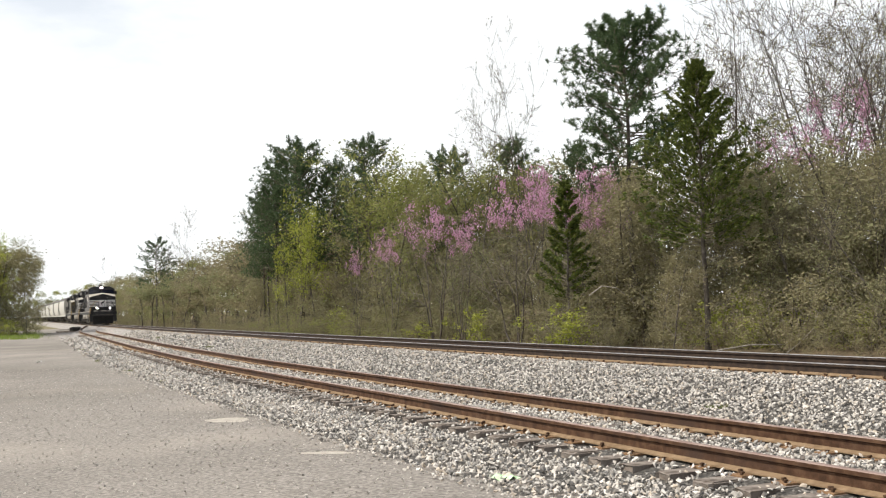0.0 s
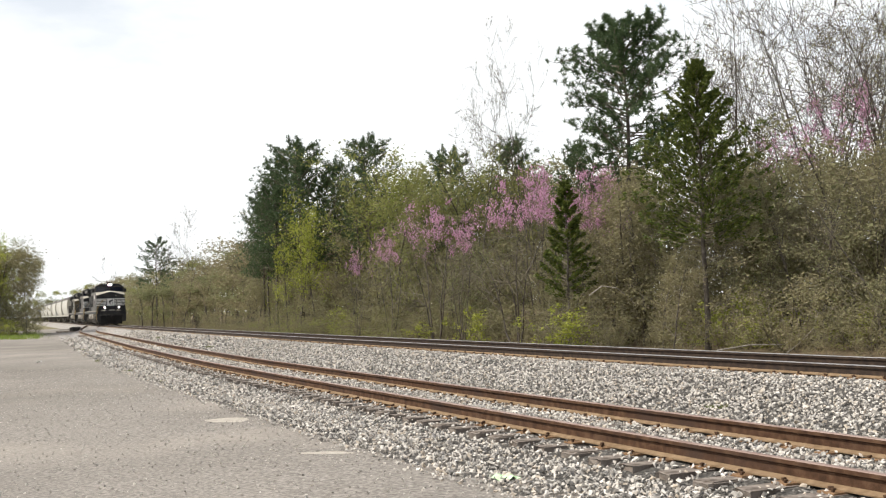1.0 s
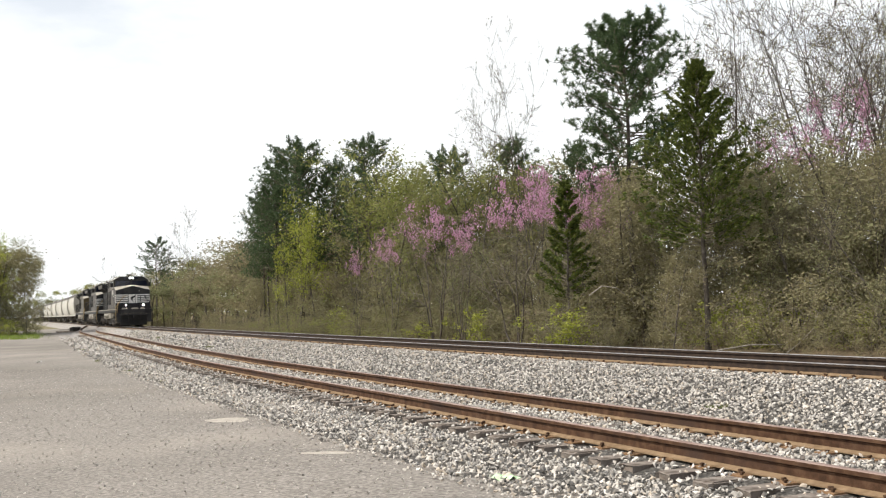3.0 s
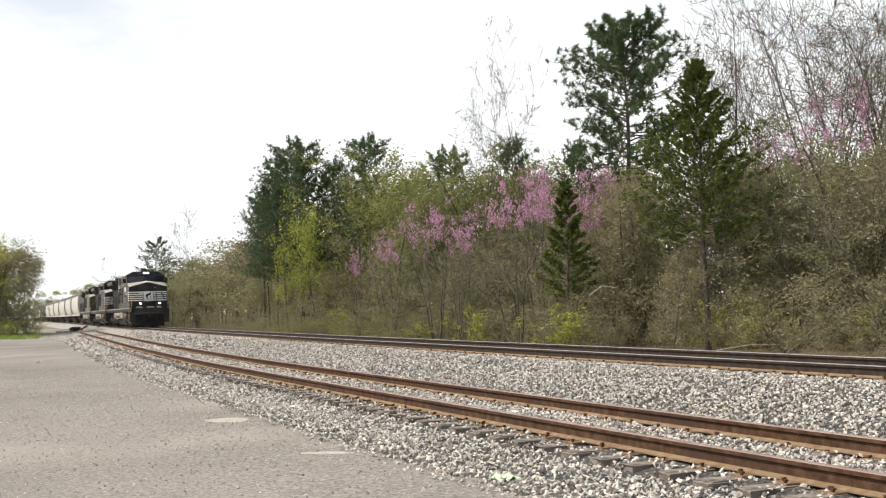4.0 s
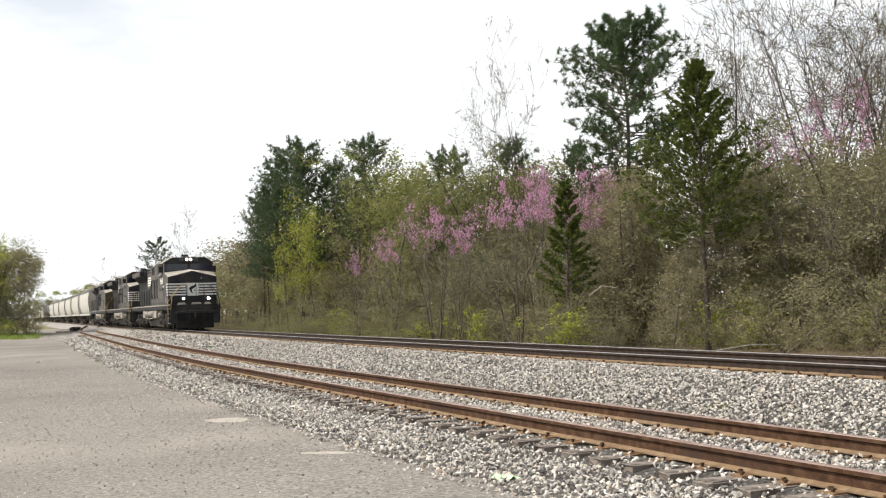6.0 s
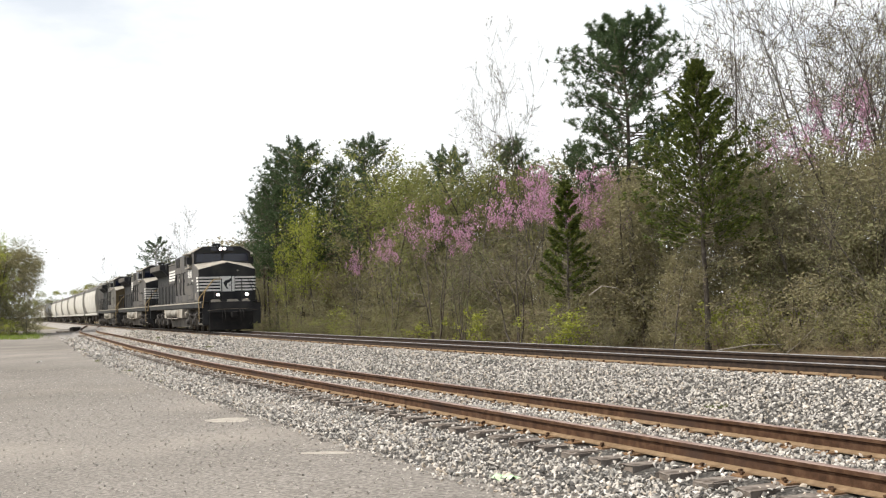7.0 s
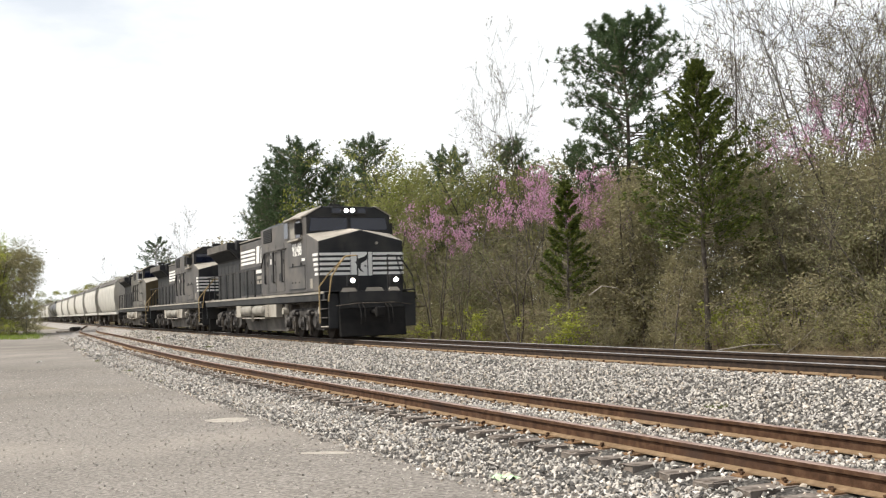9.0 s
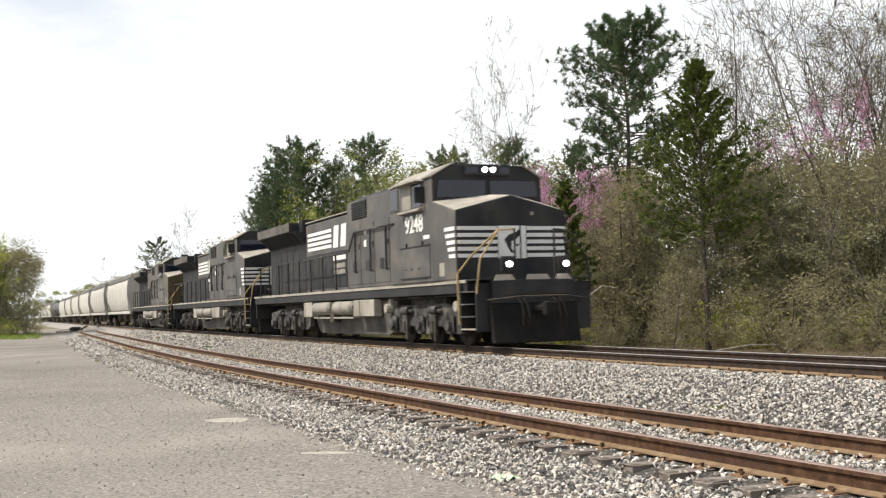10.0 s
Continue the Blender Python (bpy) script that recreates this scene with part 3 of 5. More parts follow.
    for side in (-1, 1):
        for x0, x1, z0, z1 in ((-5.62, -5.08, 3.62, 4.16), (-4.72, -4.10, 3.55, 4.16), (-3.98, -3.40, 3.55, 4.16)):
            bm = bmesh.new()
            box(bm, x0 - 0.05, x1 + 0.05, side * 1.525, side * 1.552, z0 - 0.05, z1 + 0.05, 0.01)
            w = part("window", bm, M_GREYSIDE, cab)
            bm = bmesh.new()
            box(bm, x0, x1, side * 1.55, side * 1.562, z0, z1)
            part("pane", bm, M_GLASS if x0 < -5 else (M_AIRTANK if x0 < -4.2 else M_GLASS), w)
        bm = bmesh.new()
        box(bm, -4.8, -3.3, side * 1.53, side * 1.68, 3.43, 3.50, 0.02)
        part("arm_rest", bm, M_DUSTY_LIT, cab)
        bm = bmesh.new()
        prism(bm, [(-4.85, 4.24), (-3.3, 4.24), (-3.2, 4.18), (-4.9, 4.18)], "y", side * 1.53, side * 1.78)
        part("window_awning", bm, M_DUSTY_LIT, cab)
        bm = bmesh.new()
        box(bm, -3.28, -3.20, side * 1.53, side * 1.80, 3.62, 4.02, 0.01)
        part("mirror", bm, M_BLACK, cab)
        bm = bmesh.new()
        box(bm, -5.0, -2.95, side * 1.53, side * 1.545, 1.74, 2.52, 0.005)
        pan = part("side_panel", bm, side_mat, cab)
        bm = bmesh.new()
        for z in (1.72, 2.53):
            box(bm, -5.0, -2.95, side * 1.535, side * 1.558, z, z + 0.035)
        for x in (-4.6, -4.2, -3.7):
            box(bm, x, x + 0.05, side * 1.54, side * 1.56, 1.95, 2.0)
        for x in (-4.55, -3.45):
            box(bm, x, x + 0.06, side * 1.535, side * 1.57, 2.53, 2.66)
        part("panel_edge", bm, M_BLACK, pan)
        bm = bmesh.new()
        box(bm, -2.5, -2.1, side * 1.505, side * 1.522, 1.72, 2.05)
        part("notice_plate", bm, M_DUSTY_LIT, cab)
        if number:
            m = Matrix.Translation((-3.98, side * 1.535, 2.93)) @ (pose(0, 0, 0, 90, 0, 0) if side < 0 else pose(0, 0, 0, 90, 0, 180))
            text_part(number, 0.62, m, M_WHITE, cab, "off-white road number")
            bm = bmesh.new()
            box(bm, -3.35, -2.95, side * 1.531, side * 1.542, 2.70, 2.80)
            part("small_marking", bm, M_WHITE, cab)
    bm = bmesh.new()
    box(bm, -2.74, -2.62, -0.62, 0.62, 4.27, 4.56, 0.03)
    part("lamp_housing", bm, M_BLACK, cab)
    for y in (-0.45, 0.45):
        bm = bmesh.new()
        box(bm, -2.64, -2.612, y - 0.16 + (0.02 if y > 0 else -0.02), y + 0.14, 4.33, 4.49)
        part("number_board", bm, M_GLASS, cab)
    for y in (-0.115, 0.115):
        bm = bmesh.new()
        rod(bm, (-2.63, y, 4.415), (-2.59, y, 4.415), 0.08, 18)
        h = part("headlight", bm, M_BLACK, cab)
        bm = bmesh.new()
        rod(bm, (-2.60, y, 4.415), (-2.582, y, 4.415), 0.062, 18)
        part("lens", bm, M_LAMP if lamps else M_AIRTANK, h, "lit headlamp" if lamps else "")
    bm = bmesh.new()
    for k, y in enumerate((-0.16, 0.0, 0.16)):
        rod(bm, (-4.7, y, 4.72), (-4.2 - 0.08 * k, y, 4.74), 0.03, 8, 0.09)
    rod(bm, (-4.65, 0, 4.55), (-4.65, 0, 4.72), 0.04, 8)
    part("horn", bm, M_BLACK, cab)
    bm = bmesh.new()
    rod(bm, (-3.4, -0.3, 4.55), (-3.4, -0.3, 4.95), 0.012, 6)
    part("antenna", bm, M_BLACK, cab)
    # equipment cabinet behind the cab
    bm = bmesh.new()
    prism(bm, [(-1.48, 1.6), (-1.48, 4.22), (-0.98, 4.44), (0.98, 4.44), (1.48, 4.22), (1.48, 1.6)], "x", -9.65, -5.76, 0.03)
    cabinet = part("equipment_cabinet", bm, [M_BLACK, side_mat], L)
    # cabinet sides coloured lighter, as the sun would show them
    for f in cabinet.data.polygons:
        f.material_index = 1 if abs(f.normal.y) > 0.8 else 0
    for side in (-1, 1):
        bm = bmesh.new()
        box(bm, -9.15, -7.8, side * 1.475, side * 1.50, 3.66, 4.18, 0.01)
        gr = part("grille", bm, M_SCREEN, cabinet, "dark air intake grille")
        bm = bmesh.new()
        for k in range(7):
            box(bm, -9.12, -7.83, side * 1.498, side * 1.512, 3.70 + k * 0.068, 3.722 + k * 0.068)
        part("louvres", bm, M_BLACK, gr)
        for x0, x1 in ((-9.5, -8.4), (-8.35, -7.2), (-7.15, -5.95)):
            bm = bmesh.new()
            box(bm, x0, x1, side * 1.48, side * 1.494, 1.72, 3.5, 0.004)
            d = part("cabinet_door", bm, side_mat, cabinet)
            bm = bmesh.new()
            box(bm, (x0 + x1) / 2 - 0.16, (x0 + x1) / 2 + 0.16, side * 1.492, side * 1.505, 2.10, 2.40)
            part("vent", bm, M_BLACK, d)
            bm = bmesh.new()
            box(bm, x1 - 0.1, x1 - 0.05, side * 1.49, side * 1.52, 2.75, 2.9)
            part("latch", bm, M_BLACK, d)
        for x0, x1, z0, z1 in ((-8.05, -7.85, 2.8, 3.0), (-8.0, -7.85, 3.15, 3.25)):
            bm = bmesh.new()
            box(bm, x0, x1, side * 1.492, side * 1.504, z0, z1)
            part("notice_plate", bm, M_WHITE, cabinet)
        bm = bmesh.new()
        pipe(bm, [(-9.35, side * 1.56, 2.72), (-8.78, side * 1.56, 3.27), (-5.45, side * 1.56, 3.27)], 0.028, 7)
        part("cabinet_handrail", bm, M_TRUCK, L)
        for x in (-8.7, -7.35, -6.05):
            bm = bmesh.new()
            rod(bm, (x, side * 1.56, 2.05), (x, side * 1.56, 3.27), 0.03, 7)
            box(bm, x - 0.02, x + 0.02, side * 1.49, side * 1.57, 2.05, 2.09)
            part("grab_rail", bm, M_BLACK, L)
    # engine hood
    bm = bmesh.new()
    prism(bm, [(-0.95, 1.6), (-0.95, 4.02), (-0.86, 4.13), (0.86, 4.13), (0.95, 4.02), (0.95, 1.6)], "x", -16.0, -9.66, 0.02)
    hood = part("engine_hood", bm, [M_BLACK, side_mat], L)
    # hood sides get the lightened side colour in place of sunlight
    for f in hood.data.polygons:
        f.material_index = 1 if abs(f.normal.y) > 0.8 else 0
    for side in (-1, 1):
        # pale strip stands in for light catching the hood's top edge
        bm = bmesh.new()
        box(bm, -16.0, -9.7, side * 0.86, side * 0.975, 4.115, 4.15)
        part("hood_edge", bm, M_DUSTY_LIT, hood, "hood edge coloured pale as if sunlit")
        for k in range(8):
            x0 = -15.9 + k * 0.775
            bm = bmesh.new()
            box(bm, x0, x0 + 0.74, side * 0.95, side * 0.966, 1.72, 2.92, 0.004)
            d = part("hood_door", bm, M_BLACK if k < 6 else side_mat, hood)
            bm = bmesh.new()
            box(bm, x0 + 0.62, x0 + 0.67, side * 0.966, side * 0.985, 2.2, 2.34)
            part("latch", bm, M_TRUCK, d)
        if logo:
            for k in range(4):
                bm = bmesh.new()
                box(bm, -15.75 + 0.0 * k, -12.95, side * 0.952, side * 0.968, 3.08 + 0.175 * k, 3.19 + 0.175 * k)
                part("stripe", bm, M_WHITE, hood, "off-white painted stripe")
            for x0 in (-12.75, -11.95):
                bm = bmesh.new()
                prism(bm, [(x0, 3.05), (x0 + 0.52, 3.05), (x0 + 0.66, 3.78), (x0 + 0.14, 3.78)], "y", side * 0.952, side * 0.968)
                part("emblem", bm, M_WHITE, hood, "plain off-white emblem block")
            for x0, x1, z in ((-12.75, -11.4, 2.62), (-12.65, -11.5, 2.36), (-12.65, -11.5, 2.16)):
                bm = bmesh.new()
                box(bm, x0, x1, side * 0.967, side * 0.974, z, z + 0.15)
                part("lettering_bar", bm, M_WHITE if z > 2.5 else M_AIRTANK, hood)
    bm = bmesh.new()
    box(bm, -13.4, -12.3, -0.35, 0.35, 4.12, 4.36, 0.03)
    part("exhaust_stack", bm, M_BLACK, hood)
    bm = bmesh.new()
    box(bm, -11.6, -10.0, -0.5, 0.5, 4.12, 4.24, 0.04)
    part("roof_hatch", bm, M_BLACK, hood)
    # radiator end
    bm = bmesh.new()
    prism(bm, [(-0.95, 1.6), (-0.95, 3.40), (-1.40, 3.86), (1.40, 3.86), (0.95, 3.40), (0.95, 1.6)], "x", -21.2, -16.02, 0.02)
    rad = part("radiator_hood", bm, M_BLACK, L)
    bm = bmesh.new()
    box(bm, -21.3, -16.45, -1.47, 1.47, 3.86, 4.20, 0.03)
    rw = part("radiator_wing", bm, [M_BLACK, M_TANK], rad, "wide overhanging radiator housing")
    # wing sides coloured paler than its top and ends, as if lit
    for f in rw.data.polygons:
        f.material_index = 1 if abs(f.normal.y) > 0.8 else 0
    bm = bmesh.new()
    box(bm, -16.45, -16.0, -1.1, 1.1, 3.7, 4.28, 0.03)
    part("radiator_front", bm, M_BLACK, rad)
    for side in (-1, 1):
        bm = bmesh.new()
        prism(bm, [(side * 1.0, 3.46), (side * 1.37, 3.82), (side * 1.39, 3.81), (side * 1.02, 3.45)], "x", -21.0, -16.4)
        part("radiator_screen", bm, M_SCREEN, rad)
        for k in range(6):
            x0 = -21.1 + k * 0.84
            bm = bmesh.new()
            box(bm, x0, x0 + 0.78, side * 0.95, side * 0.965, 1.72, 3.2, 0.004)
            part("hood_door", bm, M_BLACK, rad)
    # handrails on the walkway
    for side in (-1, 1):
        y = side * 1.46
        bm = bmesh.new()
        pipe(bm, [(-21.3, y, 2.72), (-15.5, y, 2.73), (-9.35, y, 2.72)], 0.024, 7)
        part("handrail", bm, M_TRUCK, L, "grey tubular handrail")
        for k in range(9):
            x = -20.9 + k * 1.42
            bm = bmesh.new()
            rod(bm, (x, y, 1.58), (x, y, 2.73), 0.026, 7)
            box(bm, x - 0.05, x + 0.05, y - 0.03, y + 0.03, 1.58, 1.66)
            part("handrail_post", bm, M_BLACK, L)
    # front platform rails, steps and pilot
    for side in (-1, 1):
        bm = bmesh.new()
        pipe(bm, [(-1.30, side * 1.52, 0.55), (-1.34, side * 1.52, 1.75), (-1.10, side * 1.30, 2.12), (-0.42, side * 0.88, 2.72), (-0.30, side * 0.52, 2.73)], 0.024, 7)
        part("end_handrail", bm, M_YELLOW if side < 0 else M_BLACK, L, "ochre painted curved handrail" if side < 0 else "")
        bm = bmesh.new()
        pipe(bm, [(-0.30, side * 1.52, 1.25), (-0.32, side * 1.50, 1.35), (-0.32, side * 1.40, 2.05), (-0.28, side * 0.95, 2.70)], 0.024, 7)
        part("end_handrail", bm, M_YELLOW if side < 0 else M_BLACK, L, "ochre painted curved handrail" if side < 0 else "")
        bm = bmesh.new()
        rod(bm, (-0.28, side * 0.52, 1.58), (-0.28, side * 0.52, 2.74), 0.026, 7)
        part("handrail_post", bm, M_BLACK, L)
        for k in range(4):
            bm = bmesh.new()
            z = 0.42 + 0.29 * k
            box(bm, -1.18, -0.42, side * (1.26 - 0.02 * k), side * 1.54, z, z + 0.035, 0.008)
            part("step", bm, M_DUSTY_LIT if k == 0 else M_TRUCK, L)
        bm = bmesh.new()
        box(bm, -1.24, -1.19, side * 1.05, side * 1.52, 0.38, 1.5)
        box(bm, -0.42, -0.37, side * 1.05, side * 1.50, 0.38, 1.5)
        box(bm, -1.19, -0.42, side * 1.0, side * 1.05, 0.38, 1.5)
        part("step_well", bm, M_BLACK, L)
        bm = bmesh.new()
        box(bm, -0.30, -0.20, side * 0.74 - 0.17, side * 0.74 + 0.17, 1.74, 2.10, 0.03)
        rod(bm, (-0.22, side * 0.745, 1.915), (-0.14, side * 0.745, 1.915), 0.085, 18)
        dl = part("ditch_light", bm, M_BLACK, L)
        bm = bmesh.new()
        rod(bm, (-0.15, side * 0.745, 1.915), (-0.125, side * 0.745, 1.915), 0.066, 18)
        part("lens", bm, M_DITCH if lamps else M_AIRTANK, dl, "lit ditch lamp" if lamps else "")
    bm = bmesh.new()
    box(bm, -0.36, -0.22, -1.16, 1.02, 1.02, 1.58, 0.02)
    part("end_plate", bm, M_BLACK, L)
    for y0, y1 in ((-1.12, -0.56), (-0.30, 0.36), (0.50, 0.92)):
        bm = bmesh.new()
        prism(bm, [(y0, 1.545), (y1, 1.545), (y1 - 0.10, 1.68), (y0 + 0.06, 1.68)], "x", -0.225, -0.205)
        part("platform_stripe", bm, M_DUSTY_LIT, L, "pale painted platform edge")
    bm = bmesh.new()
    prism(bm, [(-0.02, 1.02), (0.03, 0.55), (0.12, 0.12), (0.10, 0.10), (-0.30, 0.14), (-0.36, 1.02)], "y", -1.18, 1.06, 0.02)
    for v in bm.verts:
        if v.co.x > -0.1:
            v.co.x -= 0.22 * abs(v.co.y) / 1.12
    part("snow_plow", bm, M_PLOW, L, "black steel pilot plow")
    bm = bmesh.new()
    rod(bm, (-0.22, -0.02, 0.88), (0.34, -0.02, 0.88), 0.11, 10)
    box(bm, 0.26, 0.48, -0.16, 0.14, 0.72, 1.04, 0.05)
    part("coupler", bm, M_PLOW, L)
    bm = bmesh.new()
    box(bm, -22.3, -21.95, -0.12, 0.12, 0.76, 0.98, 0.03)
    part("coupler", bm, M_UNDER, L)
    bm = bmesh.new()
    box(bm, -21.97, -21.85, -1.42, 1.42, 0.7, 1.58, 0.02)
    part("end_plate", bm, M_BLACK, L)
    for y in (-0.42, 0.36, 0.5, -0.56):
        bm = bmesh.new()
        pipe(bm, [(-0.2, y, 1.16), (0.10, y * 1.02, 1.0), (0.20, y * 1.04, 0.7), (0.16, y * 1.05, 0.5)], 0.022, 6)
        part("air_hose", bm, M_PLOW, L)
    bm = bmesh.new()
    pipe(bm, [(-0.18, -1.30, 1.10), (0.03, -0.6, 1.17), (0.03, 0.6, 1.17), (-0.18, 1.30, 1.10)], 0.018, 6)
    part("uncoupling_lever", bm, M_UNDER, L)
    # fuel tank and air tanks
    bm = bmesh.new()
    prism(bm, [(-6.15, 1.2), (-7.0, 0.28), (-7.3, 0.2), (-13.9, 0.2), (-14.2, 0.3), (-14.6, 1.2)], "y", -1.22, 1.22, 0.04)
    tank = part("fuel_tank", bm, M_TANK, L)
    for v in tank.data.vertices:
        if v.co.z < 0.45:
            v.co.y *= 0.88
    for side in (-1, 1):
        y = side * 1.34
        for x0, x1 in ((-13.55, -11.75), (-11.3, -9.45)):
            bm = bmesh.new()
            rod(bm, (x0 + 0.08, y, 1.03), (x1 - 0.08, y, 1.03), 0.215, 18)
            rod(bm, (x0, y, 1.03), (x0 + 0.08, y, 1.03), 0.12, 18, 0.215)
            rod(bm, (x1 - 0.08, y, 1.03), (x1, y, 1.03), 0.215, 18, 0.12)
            part("air_tank", bm, M_AIRTANK, L, "tan-grey cylindrical air tank")
        for x0, x1 in ((-9.3, -7.45), (-14.75, -13.75)):
            bm = bmesh.new()
            box(bm, x0, x1, side * 1.2, side * 1.46, 0.76, 1.25, 0.02)
            e = part("equipment_box", bm, M_DUSTY_LIT, L, "pale dusty equipment box")
            bm = bmesh.new()
            box(bm, (x0 + x1) / 2 - 0.35, (x0 + x1) / 2 - 0.32, side * 1.458, side * 1.468, 0.78, 1.23)
            part("seam", bm, M_UNDER, e)
        bm = bmesh.new()
        box(bm, -13.6, -9.4, side * 1.2, side * 1.44, 0.70, 0.745)
        part("tank_shelf", bm, M_DUSTY_LIT, L)
        bm = bmesh.new()
        box(bm, -11.75, -11.35, side * 1.2, side * 1.45, 0.58, 1.2, 0.03)
        part("filler", bm, M_UNDER, L)
        bm = bmesh.new()
        pipe(bm, [(-20.5, side * 1.2, 1.24), (-2, side * 1.2, 1.24)], 0.03, 6)
        part("air_pipe", bm, M_UNDER, L)
        for x in (-1.75, -6.6):
            bm = bmesh.new()
            rod(bm, (x, side * 1.22, 0.98), (x, side * 1.42, 0.98), 0.13, 12)
            box(bm, x - 0.1, x + 0.1, side * 1.1, side * 1.3, 1.0, 1.25, 0.02)
            part("sand_pipe_box", bm, M_DUSTY_LIT, L)
    return L, loco_truck(L, -4.35) + loco_truck(L, -17.55)


def freight_truck(parent, xc):
    t = new("truck")
    t.parent = parent
    t.matrix_basis = pose(xc, 0, 0)
    for side in (-1, 1):
        bm = bmesh.new()
        prism(bm, [(-1.15, 0.36), (-1.15, 0.60), (-0.5, 0.80), (0.5, 0.80), (1.15, 0.60), (1.15, 0.36), (0.8, 0.42), (0.4, 0.26), (-0.4, 0.26), (-0.8, 0.42)], "y", side * 0.95, side * 1.1)
        part("side_frame", bm, M_UNDER, t)
    for x in (-0.9, 0.9):
        wheelset(t, x, 0.46)
    return t


def hopper_car():
    """A covered hopper with curved sides, three outlet bays and end platforms; front coupler at x = 0."""
    H = thing("hopper_car", "cream-grey covered hopper wagon with bulging sides", "freight wagon", "train")
    prof = [(-1.15, 1.15), (-1.42, 1.6), (-1.56, 2.4), (-1.58, 3.2), (-1.46, 3.9), (-1.15, 4.32), (-0.6, 4.55), (0.6, 4.55), (1.15, 4.32), (1.46, 3.9), (1.58, 3.2), (1.56, 2.4), (1.42, 1.6), (1.15, 1.15)]
    bm = bmesh.new()
    prism(bm, prof, "x", -20.4, -1.9)
    # sloped end sheets below
    for v in bm.verts:
        if v.co.z < 2.0:
            v.co.x += 1.6 if v.co.x < -10 else -1.6
    bmesh.ops.split_edges(bm, edges=list({e for q in bm.faces if len(q.verts) > 4 for e in q.edges}))
    part("body", bm, M_HOPPER, H, smooth=True)
    bm = bmesh.new()
    box(bm, -21.6, -0.7, -1.35, 1.35, 1.05, 1.22, 0.02)
    part("underframe", bm, M_UNDER, H)
    for side in (-1, 1):
        bm = bmesh.new()
        box(bm, -21.2, -1.1, side * 1.36, side * 1.5, 1.12, 1.34, 0.02)
        part("side_sill", bm, M_HOPPER, H)
        bm = bmesh.new()
        prism(bm, [(side * 1.12, 4.34), (side * 1.5, 3.9), (side * 1.53, 3.92), (side * 1.14, 4.38)], "x", -20.4, -1.9)
        part("top_chord", bm, M_TANK, H)
        for x in (-20.35, -1.95):
            bm = bmesh.new()
            for i in range(len(prof) // 2 - 2):
                a, b = prof[i], prof[i + 1]
                rod(bm, (x, -side * a[0] * 1.01, a[1]), (x, -side * b[0] * 1.01, b[1]), 0.05, 6)
            part("end_rib", bm, M_HOPPER, H)
    for x0 in (-17.6, -12.4, -7.2):
        bm = bmesh.new()
        prism(bm, [(x0, 1.1), (x0 + 3.0, 1.1), (x0 + 2.0, 0.45), (x0 + 1.0, 0.45)], "y", -0.9, 0.9)
        part("outlet_bay", bm, M_UNDER, H)
    for x in (-20.9, -1.2):
        bm = bmesh.new()
        for y in (-1.2, -0.8, 0.8, 1.2):
            rod(bm, (x, y, 1.2), (x, y, 4.2), 0.025, 6)
        for k in range(8):
            rod(bm, (x, -1.2, 1.5 + 0.36 * k), (x, -0.8, 1.5 + 0.36 * k), 0.018, 6)
        part("end_ladder", bm, M_HOPPER, H)
    bm = bmesh.new()
    box(bm, -20.2, -2.1, -0.35, 0.35, 4.56, 4.66)
    part("roof_walk", bm, M_TANK, H)
    for x0, x1 in ((-0.75, 0.0), (-22.3, -21.55)):
        bm = bmesh.new()
        box(bm, x0, x1, -0.12, 0.12, 0.76, 0.98)
        part("coupler", bm, M_UNDER, H)
    for x in (-3.2, -19.1):
        freight_truck(H, x)
    return H


def tank_car():
    T = thing("tank_car", "black cylindrical tank wagon", "freight wagon", "train")
    bm = bmesh.new()
    rod(bm, (-16.3, 0, 2.75), (-1.8, 0, 2.75), 1.45, 28)
    rod(bm, (-16.9, 0, 2.75), (-16.3, 0, 2.75), 0.9, 28, 1.45)
    rod(bm, (-1.8, 0, 2.75), (-1.2, 0, 2.75), 1.45, 28, 0.9)
    part("tank", bm, M_RUSTCAR, T, smooth=False)
    bm = bmesh.new()
    rod(bm, (-9.0, 0, 4.1), (-9.0, 0, 4.62), 0.55, 16)
    part("dome", bm, M_RUSTCAR, T)
    bm = bmesh.new()
    box(bm, -17.6, -0.5, -1.2, 1.2, 1.05, 1.3, 0.02)
    part("underframe", bm, M_UNDER, T)
    for x0, x1 in ((-0.55, 0.0), (-18.1, -17.55)):
        bm = bmesh.new()
        box(bm, x0, x1, -0.12, 0.12, 0.76, 0.98)
        part("coupler", bm, M_UNDER, T)
    for x in (-2.9, -15.2):
        freight_truck(T, x)
    return T


lead, lead_wheels = locomotive("locomotive", "black six-axle lead locomotive with white stripes and lit lamps", M_GREYSIDE, True, "9248", True)
second, second_wheels = locomotive("locomotive", "black six-axle trailing locomotive with white nose stripes", M_GREYSIDE, True, "", False)
third, third_wheels = locomotive("locomotive", "faded warm grey third locomotive with an ochre nose", M_THIRD, False, "", False, False, M_OCHRE)
hopper = hopper_car()
tanker = tank_car()
TRAIN = [(lead, 0.0), (second, 22.3), (third, 44.6)]
lay = 66.9
for k in range(6):
    TRAIN.append((hopper if k == 0 else copy_thing(hopper, Matrix()), lay))
    lay += 22.3
for k in range(2):
    TRAIN.append((tanker if k == 0 else copy_thing(tanker, Matrix()), lay))
    lay += 18.1
for k in range(4):
    TRAIN.append((copy_thing(hopper, Matrix()), lay))
    lay += 22.3

FRONT_AT_END, SPEED = 11.58, 11.16


